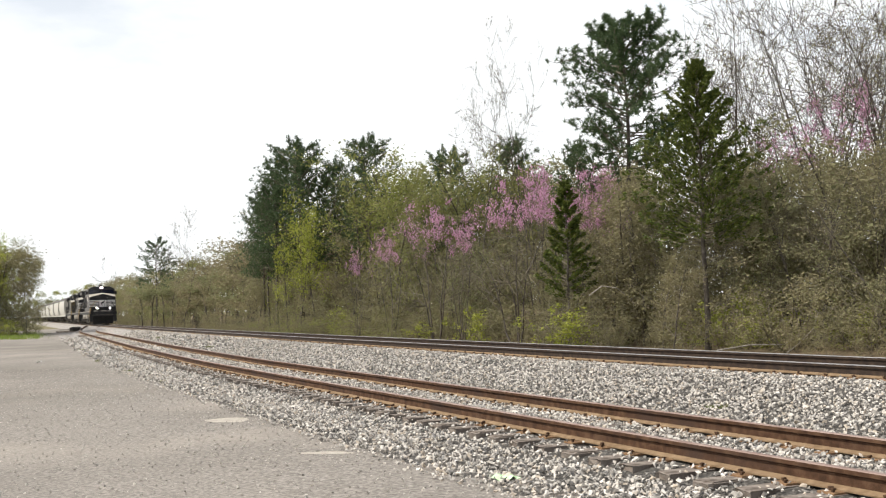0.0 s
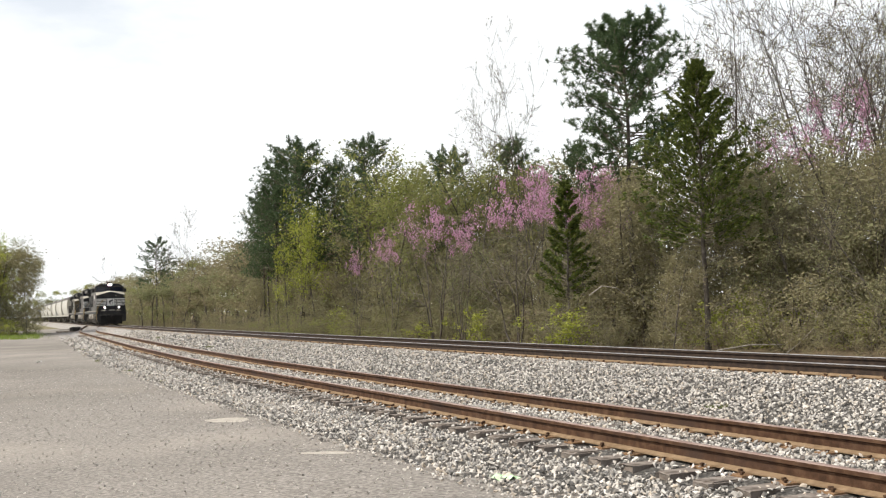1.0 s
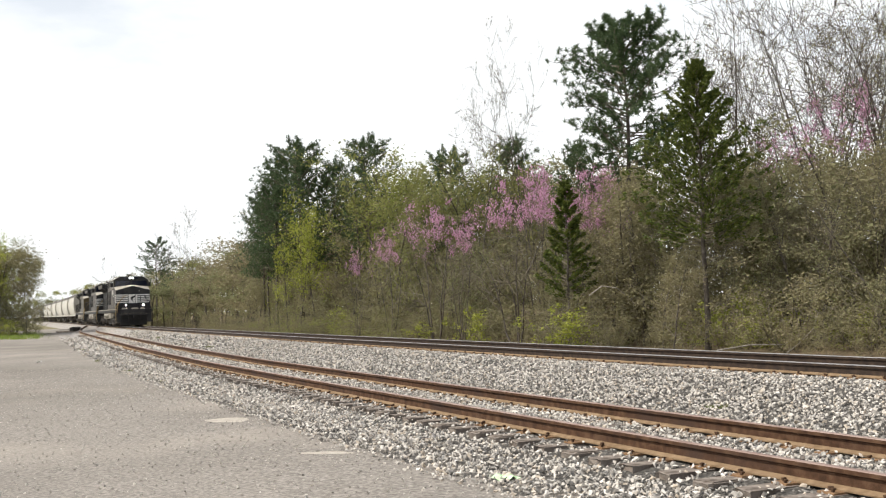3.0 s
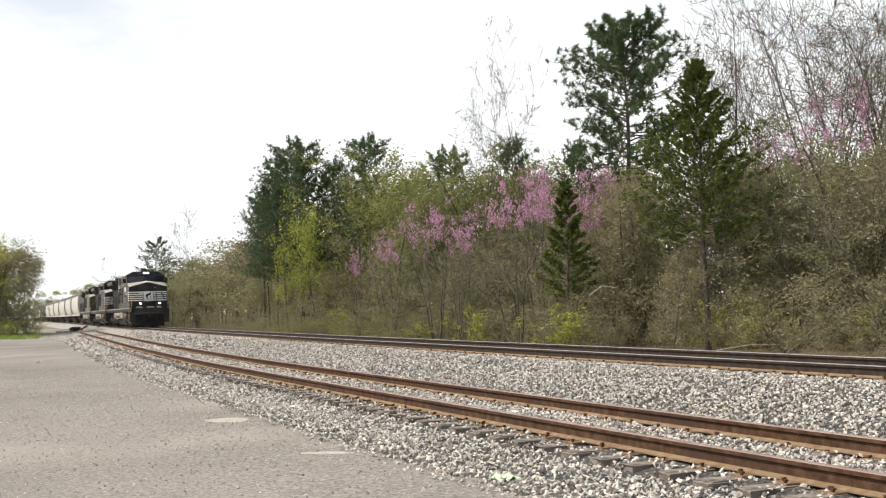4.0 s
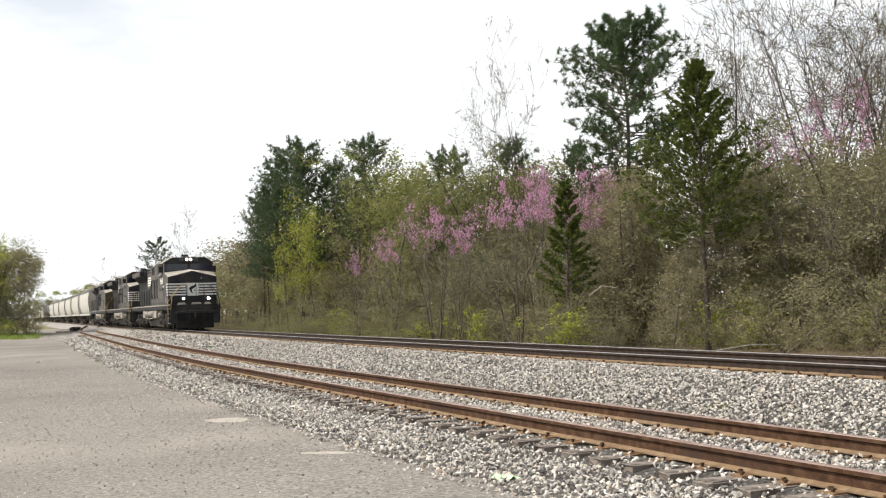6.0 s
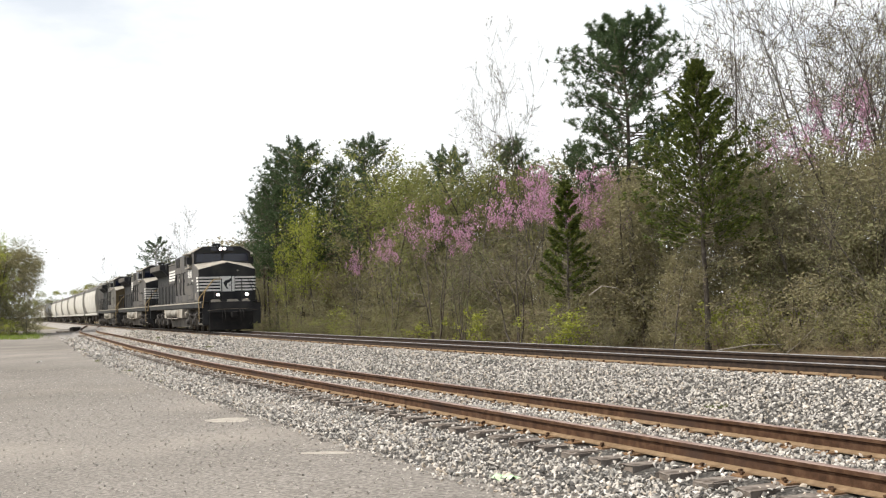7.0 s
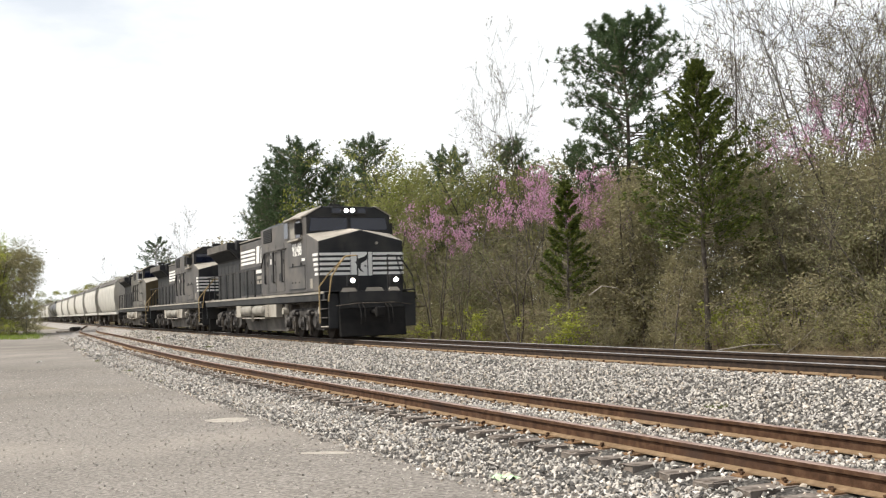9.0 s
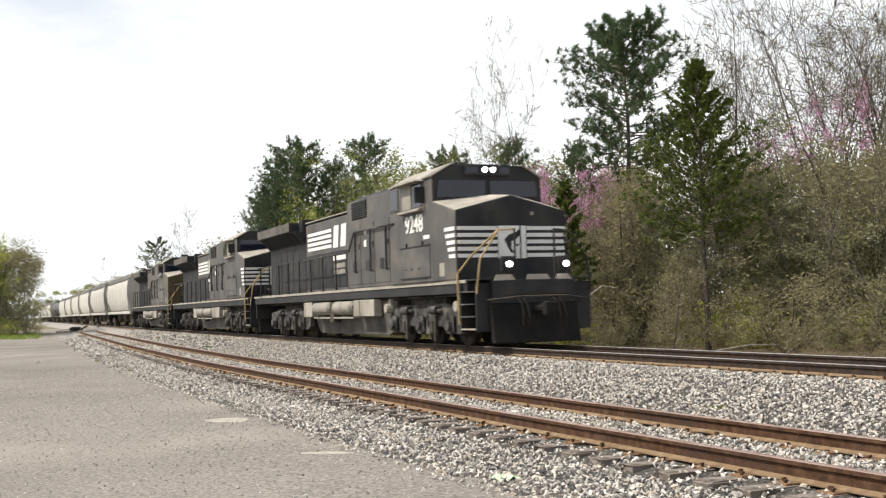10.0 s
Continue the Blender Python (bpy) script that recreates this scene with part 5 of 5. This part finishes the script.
    for x, y, h, w in ((-9.19, 70, 12.28, 1.1), (-4.61, 66, 11.71, 0.9), (-11.09, 72, 10.43, 0.9), (-6.95, 70, 10.89, 0.8), (-12.94, 78, 9.87, 0.8), (-10.37, 73, 11.79, 1.1), (-12.14, 75, 9.08, 0.8), (3.71, 56, 9.72, 0.9), (5.94, 47, 8.26, 0.7), (0.50, 60, 9.91, 0.9)):
        put(dense, 11.6, x, y, h, w)
    for x, y, h in ((-32.33, 122, 9.61),):
        put(make_pine(83, 10.4, 0.46, 2.6, 44, 22, "far pine with open layered branches"), 10.4, x, y, h, 1.0, 0.8)
    for x, y, h, w, k in ((2.69, 41, 6.82, 0.62, 0), (-0.38, 46, 6.66, 0.62, 1), (0.71, 45, 5.78, 0.42, 1), (-2.47, 50, 5.71, 0.5, 1), (3.84, 43, 7.25, 0.55, 1), (4.90, 42, 7.25, 0.55, 0), (5.88, 42, 6.42, 0.45, 1), (14.56, 42, 9.58, 0.5, 0), (-4.16, 52, 4.99, 0.3, 1)):
        put(redbud[k], 5.0, x, y, h, w)
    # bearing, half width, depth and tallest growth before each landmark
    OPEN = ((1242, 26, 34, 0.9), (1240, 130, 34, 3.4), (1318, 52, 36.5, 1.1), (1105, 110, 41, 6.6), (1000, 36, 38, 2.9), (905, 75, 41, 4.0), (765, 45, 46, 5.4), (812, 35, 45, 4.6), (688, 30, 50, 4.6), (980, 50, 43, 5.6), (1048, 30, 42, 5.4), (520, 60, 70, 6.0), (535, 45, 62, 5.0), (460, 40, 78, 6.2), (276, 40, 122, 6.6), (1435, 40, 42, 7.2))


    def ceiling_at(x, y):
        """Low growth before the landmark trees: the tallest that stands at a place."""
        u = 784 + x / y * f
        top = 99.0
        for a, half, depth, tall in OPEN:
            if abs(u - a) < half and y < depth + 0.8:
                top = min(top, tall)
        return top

    # the wood's body in rows from its edge inwards
    CANOPY = ([-10, 20, 30, 40, 50, 60, 75, 95, 120, 160, 210, 350], [7.0, 7.6, 8.2, 9.4, 10.4, 11.4, 10.4, 9.2, 8.6, 8.6, 10.0, 11.0])
    EDGE = ([-10, 15, 30, 60, 80, 350], [8.6, 8.2, 6.8, 5.4, 4.6, 4.4])
    rows = ((0.2, 1.8, 0.13, 0.30, 1.15), (1.4, 3.6, 0.30, 0.52, 1.4), (3.0, 6.0, 0.50, 0.78, 1.5), (5.5, 9.0, 0.78, 0.98, 1.6), (8.5, 13.0, 0.90, 1.05, 2.2), (12.5, 18.0, 0.88, 1.0, 2.3))
    for row, (o0, o1, lo, hi, step) in enumerate(rows):
        s = -8.0
        while s < 330:
            far_off = s > 72
            s += step * g.uniform(0.7, 1.3) * (1.0 if s < 72 else (1.9 if s < 170 else 5.0))
            if row == 5 and s > 45 or s > 170 and row in (0, 2):
                continue
            off = float(np.interp(s, *EDGE)) + g.uniform(o0, o1)
            x, y = main_at(s, off)
            x, y = float(x), float(y)
            top = float(np.interp(s, *CANOPY))
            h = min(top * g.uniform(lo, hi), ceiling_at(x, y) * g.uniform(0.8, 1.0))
            if row == 0:
                h = min(h, g.uniform(1.0, 2.6))
            warm = 0.5 + 0.5 * noise.noise((s * 0.09, off * 0.12, 3.3)) + g.uniform(-0.25, 0.25)
            if far_off:
                proto, ph, wide = (far[0] if warm < 0.38 else (far[1] if warm < 0.74 else far[2])), 8, g.uniform(1.3, 1.9)
                if row == 0:
                    proto, ph, wide = shrub[g.choice((0, 1, 2))], 3, g.uniform(1.0, 1.5)
            elif h < 3.6:
                proto, ph, wide = shrub[1 if warm < 0.34 else (0 if warm < 0.55 else (2 if warm < 0.78 else 3))], 3, g.uniform(0.9, 1.3)
            elif row >= 3 and s > 40 and g.random() < 0.55:
                proto, ph, wide = olive[g.randrange(2)], 9, g.uniform(1.0, 1.4)
            elif g.random() < 0.10:
                proto, ph, wide = bare[g.randrange(4)], 10, g.uniform(0.8, 1.1)
            else:
                proto, ph, wide = tangle[1 if warm < 0.36 else (3 if warm < 0.52 else (0 if warm < 0.72 else 2))], 8, g.uniform(1.0, 1.45)
            if proto in far:
                stands.append((proto, standing(x, y, floor_z(off), (h / ph * wide, h / ph), g.uniform(0, 6.28))))
            else:
                put(proto, ph, x, y, h, wide)
    # leafless trees that stand over the wood
    for x, y, h, w in ((1.29, 50, 11.31, 0.6), (3.63, 54, 10.96, 0.5), (4.31, 48, 12.15, 0.55), (-27.13, 116, 11.18, 0.8), (-25.67, 114, 9.66, 0.8), (-28.67, 118, 9.71, 0.8), (-54.14, 180, 10.00, 0.9), (-19.39, 100, 8.31, 0.8), (-17.69, 96, 9.02, 0.8)):
        put(bare[g.randrange(4)], 10, x, y, h, w)
    for x, y, h, w in ((12.37, 45, 12.20, 0.9), (13.34, 44, 13.79, 0.9), (15.12, 46, 13.26, 0.9), (15.36, 43, 14.54, 0.9), (16.35, 42, 14.41, 0.9), (16.83, 40, 13.54, 0.9), (17.41, 47, 13.13, 1), (18.64, 46, 13.30, 1), (17.52, 40, 12.64, 0.9), (11.98, 46, 10.99, 0.8), (15.21, 44, 13.91, 0.9), (17.56, 44, 14.25, 0.9), (17.44, 41, 11.18, 0.9), (14.13, 45, 11.62, 0.9)):
        put(bare[g.randrange(4)], 10, x, y, h, w)
    # slim stems along the near edge
    for x, y, h, w in ((10.71, 33, 5.44, 0.7), (11.20, 32, 4.79, 0.7), (12.99, 33, 6.00, 0.7), (10.29, 35, 4.22, 0.6), (9.66, 35.5, 3.55, 0.5), (7.48, 39, 4.26, 0.6), (11.32, 31, 4.36, 0.6), (13.06, 32, 5.19, 0.7), (7.64, 37, 3.36, 0.5)):
        put(bare[g.randrange(4)], 10, x, y, h, w)
    for x, y, h, w in ((-7.54, 63, 8.94, 0.7), (-8.28, 62, 7.74, 0.7), (-8.90, 62, 6.53, 0.7)):
        put(lime, 8, x, y, h, w)
    for x, y, h, w in ((-3.87, 62, 10.42, 1.2), (-2.48, 60, 10.24, 1.2), (-1.33, 58, 10.16, 1.1), (-5.36, 64, 9.59, 1.1), (-0.28, 54, 8.48, 1), (-2.61, 55, 7.84, 1), (2.01, 54, 9.06, 1), (4.13, 52, 9.04, 1), (6.30, 48, 7.79, 1.1), (8.27, 44, 6.14, 1)):
        put(olive[g.randrange(2)], 9, x, y, h, w)
    # tall tangle at the near end
    for x, y, h, w in ((12.12, 42, 7.05, 1.3), (13.03, 41, 7.19, 1.3), (13.40, 39, 6.59, 1.3), (14.71, 40, 7.06, 1.3), (14.96, 38, 6.67, 1.3), (15.87, 38, 6.91, 1.3), (16.42, 37, 6.74, 1.3), (11.85, 36, 5.15, 1.2), (12.42, 35, 4.74, 1.2), (12.96, 34, 4.89, 1.2), (13.44, 33, 4.76, 1.2), (11.28, 38, 4.78, 1.2), (8.07, 43, 5.83, 1.2), (11.83, 42, 6.40, 1.3), (11.34, 43, 5.87, 1.2), (7.07, 45, 7.02, 1.2), (6.70, 40, 6.26, 1.2), (5.89, 39, 5.38, 1.1), (6.91, 38, 4.83, 1.1), (7.18, 36, 4.00, 1.1), (7.00, 33.5, 3.07, 1)):
        put(tangle[g.choice((0, 0, 2, 2, 1))], 8, x, y, h, w)
    # sunlit understorey
    for x, y, h, w in ((3.66, 35.5, 1.60, 1), (3.86, 35, 1.23, 1), (9.82, 35, 1.96, 0.8), (9.22, 34.5, 1.72, 0.8), (9.96, 34, 1.51, 0.8), (8.62, 34, 1.23, 0.8), (11.48, 31, 1.03, 1), (12.26, 34, 1.37, 1), (8.22, 37, 1.01, 1), (-1.03, 46, 1.03, 1), (11.72, 37, 1.77, 1), (13.11, 33, 1.50, 1), (9.39, 33, 1.12, 1), (0.96, 43, 1.57, 0.8), (-5.55, 57, 1.74, 0.8)):
        put(green, 1.5, x, y, h, w * 1.3)
    # low brush before the bare stems
    for x, y, h, w in ((-9.90, 60, 1.87, 1.2), (-8.51, 57, 2.04, 1.2), (-7.91, 57, 2.26, 1.1), (-7.26, 57, 2.30, 1.2), (-6.55, 56, 2.07, 1.1), (-5.88, 56, 2.25, 1.2), (-4.91, 54, 2.15, 1.2), (-4.04, 53, 2.26, 1.2), (-2.47, 49, 1.79, 1.1), (-1.39, 47, 1.88, 1.2), (3.67, 35.5, 1.97, 1), (4.29, 36, 2.14, 1)):
        put(shrub[g.randrange(4)], 3, x, y, h, w)
    # far side of the lot
    for x, y, h, w in ((-43.41, 104, 9.57, 0.9), (-42.99, 100, 9.94, 1), (-45.92, 112, 10.65, 0.65), (-43.39, 108, 9.30, 0.5), (-42.38, 98, 10.03, 1.2), (-43.92, 98, 10.04, 1.2)):
        put(lime, 8, x, y, h, w, z=-0.75)
        put(olive[g.randrange(2)], 9, x - 1.2, y + 4, h * 0.97, w * 1.1, z=-0.75)
        put(tangle[g.choice((1, 3))], 8, x - 0.3, y - 2, h * 0.5, w * 1.2, z=-0.75)
        put(tangle[g.choice((0, 2))], 8, x - 1.0, y + 7, h * 0.9, w * 1.25, z=-0.75)
        put(tangle[1], 8, x - 2.2, y + 1, h * 0.7, w * 1.3, z=-0.75)
    for x, y, h, w in ((-40.77, 106, 8.49, 0.6),):
        put(bare[g.randrange(4)], 10, x, y, h, w, z=-0.75)
    for x, y, h in ((-39.54, 97, 1.84), (-39.81, 95, 1.84), (-40.71, 94, 2.08), (-39.93, 100, 1.54)):
        put(green, 1.5, x, y, h, 1.5, z=-0.75)
    for x, y, h in ((-40.97, 104, 3.21), (-41.65, 108, 2.71), (-41.65, 103, 3.20), (-42.62, 112, 1.87), (-42.42, 101, 3.43), (-44.29, 118, 1.50)):
        put(shrub[1], 3, x, y, h, 1.2, z=-0.75)
    # thicket round the far pine
    for x, y, h, w in ((-31.81, 114, 5.57, 1.6), (-30.20, 112, 5.70, 1.6), (-29.03, 112, 5.90, 1.6), (-27.53, 110, 5.91, 1.5), (-25.90, 108, 6.03, 1.5)):
        stands.append((far[g.choice((0, 1))], standing(x, y, -0.6, (h / 8 * w, h / 8), g.uniform(0, 6.28))))
    # treeline beyond the curve
    for k in range(30):
        y = g.uniform(390, 450)
        x = -(0.40 - 0.0038 * k) * y + g.uniform(-2, 2)
        h, w = g.uniform(8.5, 10.5) + 0.17 * k, g.uniform(1.1, 1.5)
        stands.append((far[g.choice((0, 2, 2))], standing(x, y, -0.3, (h / 8 * w, h / 8), g.uniform(0, 6.28))))

    merged_trees("far_wood", "distant brown and olive wood along the curving track", stands)
    for proto in far:
        for o in (*proto.children, proto):
            bpy.data.objects.remove(o)


build_trees()
# ---- small things beside the tracks ----
M_SCRAP = material("pale green plastic scrap", [(0.45, 0.75, 0.35), (0.65, 0.85, 0.55)], 6, 0.6)
M_PAPER = material("white scrap", [(0.7, 0.7, 0.68), (0.82, 0.82, 0.8)], 6, 0.7)
M_SAND = material("pale sandy patch", [(0.36, 0.322, 0.27), (0.47, 0.425, 0.36)], 9.0, 0.95, bump=0.5)
M_GRASS = material("green weed leaves", [(0.10, 0.14, 0.03), (0.20, 0.22, 0.07), (0.26, 0.24, 0.11)], 4, 0.8, per="island", trans=0.3)
M_VERGE = material("bright spring grass", [(0.13, 0.20, 0.03), (0.22, 0.30, 0.055), (0.30, 0.34, 0.10)], 4, 0.8, per="island", trans=0.35)
M_DRUM = material("dark weathered iron", [(0.02, 0.018, 0.016), (0.05, 0.045, 0.04)], 5, 0.7, 0.2, bump=0.3)


def scrap(x, y, w, d, mat, name, label):
    """A crumpled flat piece of litter."""
    bm = bmesh.new()
    bmesh.ops.create_grid(bm, x_segments=5, y_segments=4, size=0.5)
    g = random.Random(name)
    for v in bm.verts:
        v.co.x = v.co.x * w + g.uniform(-0.02, 0.02)
        v.co.y = v.co.y * d + g.uniform(-0.02, 0.02)
        v.co.z = abs(g.gauss(0, 0.02)) + 0.006
    bmesh.ops.solidify(bm, geom=bm.faces[:], thickness=0.004)
    ob = part(name, bm, mat)
    ob.matrix_basis = pose(x, y, LOT_Z + 0.025, 0, 0, 20)
    return tagged(ob, label, "litter")


def weed(seed, n, h, spread, label, mat):
    g = np.random.default_rng(seed)
    a = g.uniform(0, 6.28, n)
    r = spread * np.sqrt(g.uniform(0, 1, n))
    base = np.stack([r * np.cos(a), r * np.sin(a), 0 * a], 1)
    lean = g.normal(0, 0.4, (n, 3))
    lean[:, 2] = 1
    tip = base + lean * g.uniform(0.4, 1, (n, 1)) * h
    w = np.cross(lean, g.normal(0, 1, (n, 3)))
    w = w / np.linalg.norm(w, axis=1, keepdims=True) * 0.008
    v = np.stack([base - w, base + w, tip], 1).reshape(-1, 3)
    ob = arrays("weed_tuft", v, np.arange(3 * n).reshape(n, 3), mat)
    return tagged(ob, label, "weed", "weeds by the tracks")


def log(pts, r, label):
    bm = bmesh.new()
    k = len(pts)
    for i, (a, b) in enumerate(zip(pts, pts[1:])):
        rod(bm, a, b, r * (1 - 0.7 * i / k), 7, r * (1 - 0.7 * (i + 1) / k))
    return tagged(part("fallen_branch", bm, M_PALE), label, "branch", "fallen branches")


def switch_machine(x, y, z, turn):
    t = thing("switch_machine", "low dark iron switch machine beside the turnout", "switch machine", m=pose(x, y, z, 0, 0, turn))
    bm = bmesh.new()
    box(bm, -0.55, 0.55, -0.28, 0.28, 0.08, 0.42, 0.05)
    part("housing", bm, M_DRUM, t)
    bm = bmesh.new()
    box(bm, -0.45, 0.45, -0.2, 0.2, 0.42, 0.48, 0.02)
    part("lid", bm, M_DRUM, t)
    for q in (-0.45, 0.45):
        bm = bmesh.new()
        box(bm, q - 0.12, q + 0.12, -0.5, 2.2, -0.06, 0.08, 0.01)
        part("timber", bm, M_TIE, t)
    bm = bmesh.new()
    rod(bm, (0.2, 0.2, 0.2), (0.2, 2.6, 0.2), 0.03, 8)
    part("throw_rod", bm, M_DRUM, t)


def build_small():
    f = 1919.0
    scrap(0.52, 10.05, 0.20, 0.22, M_SCRAP, "plastic_scrap", "pale green crumpled plastic scrap on gravel")
    scrap(-14.6, 39.0, 0.16, 0.2, M_PAPER, "paper_scrap", "small white paper scrap on the gravel lot")
    switch_machine(-37.6, 110.5, -0.5, 60)
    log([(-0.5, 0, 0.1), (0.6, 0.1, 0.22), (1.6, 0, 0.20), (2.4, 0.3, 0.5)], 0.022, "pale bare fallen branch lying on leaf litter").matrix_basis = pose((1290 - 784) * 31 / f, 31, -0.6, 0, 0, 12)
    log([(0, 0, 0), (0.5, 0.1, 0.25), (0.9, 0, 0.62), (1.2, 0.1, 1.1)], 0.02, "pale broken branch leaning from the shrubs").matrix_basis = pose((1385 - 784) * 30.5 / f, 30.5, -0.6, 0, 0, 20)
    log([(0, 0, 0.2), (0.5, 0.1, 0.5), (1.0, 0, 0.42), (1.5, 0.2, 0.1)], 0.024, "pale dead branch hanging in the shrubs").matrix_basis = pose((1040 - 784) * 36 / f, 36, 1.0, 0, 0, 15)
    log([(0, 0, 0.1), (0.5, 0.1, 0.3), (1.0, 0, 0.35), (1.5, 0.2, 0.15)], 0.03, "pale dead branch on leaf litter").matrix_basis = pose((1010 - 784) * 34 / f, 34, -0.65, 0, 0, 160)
    g = random.Random(8)
    weeds = [weed(1, 160, 0.16, 0.22, "small green weed tuft in the ballast", M_GRASS), weed(2, 220, 0.12, 0.35, "low green weed tuft on the gravel", M_GRASS)]
    spots = [(62, -2.4), (55, -2.3), (38, -2.6), (36, -2.9), (26, -2.5), (1.5, -3.1), (30, -8.0), (22, -7.9), (16, -7.9), (45, -7.5), (70, -2.0)]
    for i, (s, off) in enumerate(spots):
        x, y = main_at(s, off)
        z = float(bed_z(np.array([float(s)]), np.array([float(off)]))[0])
        k = g.uniform(0.45, 0.9)
        m = Matrix.Translation((float(x), float(y), z)) @ Matrix.Diagonal((k, k, k, 1))
        w = weeds[i % 2]
        if i < 2:
            w.matrix_basis = m
        else:
            copy_thing(w, m)
    # grass verge at the far side of the lot
    r = np.random.default_rng(77)
    n = 9000
    y = r.uniform(84, 112, n)
    x = -(0.372 + 0.14 * r.uniform(0, 1, n) ** 0.8) * y + r.normal(0, 0.5, n)
    base = np.stack([x, y, np.full(n, -0.76)], 1)
    lean = np.stack([r.normal(0, 0.35, n), r.normal(0, 0.35, n), np.ones(n)], 1)
    side = np.stack([r.normal(0, 1, n), r.normal(0, 1, n), 0 * y], 1)
    side *= 0.03 / np.linalg.norm(side, axis=1, keepdims=True)
    tip = base + lean * r.uniform(0.2, 0.5, (n, 1))
    v = np.stack([base - side, base + side, tip], 1).reshape(-1, 3)
    tagged(arrays("grass", v, np.arange(3 * n).reshape(n, 3), M_VERGE), "bright green spring grass at the lot's edge", "grass", kind="stuff")
    # thin sandy patches on the lot
    for i, (x, y, a, b) in enumerate(((-3.35, 16.4, 0.42, 0.36), (-1.5, 12.3, 0.5, 0.22))):
        bm = bmesh.new()
        ring = []
        for k in range(22):
            t = k / 22 * 6.283
            q = 1 + 0.28 * noise.noise((math.cos(t) * 1.5 + i * 7, math.sin(t) * 1.5, 0))
            ring.append(bm.verts.new((x + a * q * math.cos(t), y + b * q * math.sin(t), LOT_Z + 0.004)))
        c = bm.verts.new((x, y, LOT_Z + 0.030))
        for k in range(22):
            bm.faces.new((ring[k], ring[(k + 1) % 22], c))
        tagged(part("sand_patch", bm, M_SAND, smooth=True), "pale sandy patch spread on the gravel lot", "sand", kind="structure")


build_small()
build_stones()
motions()
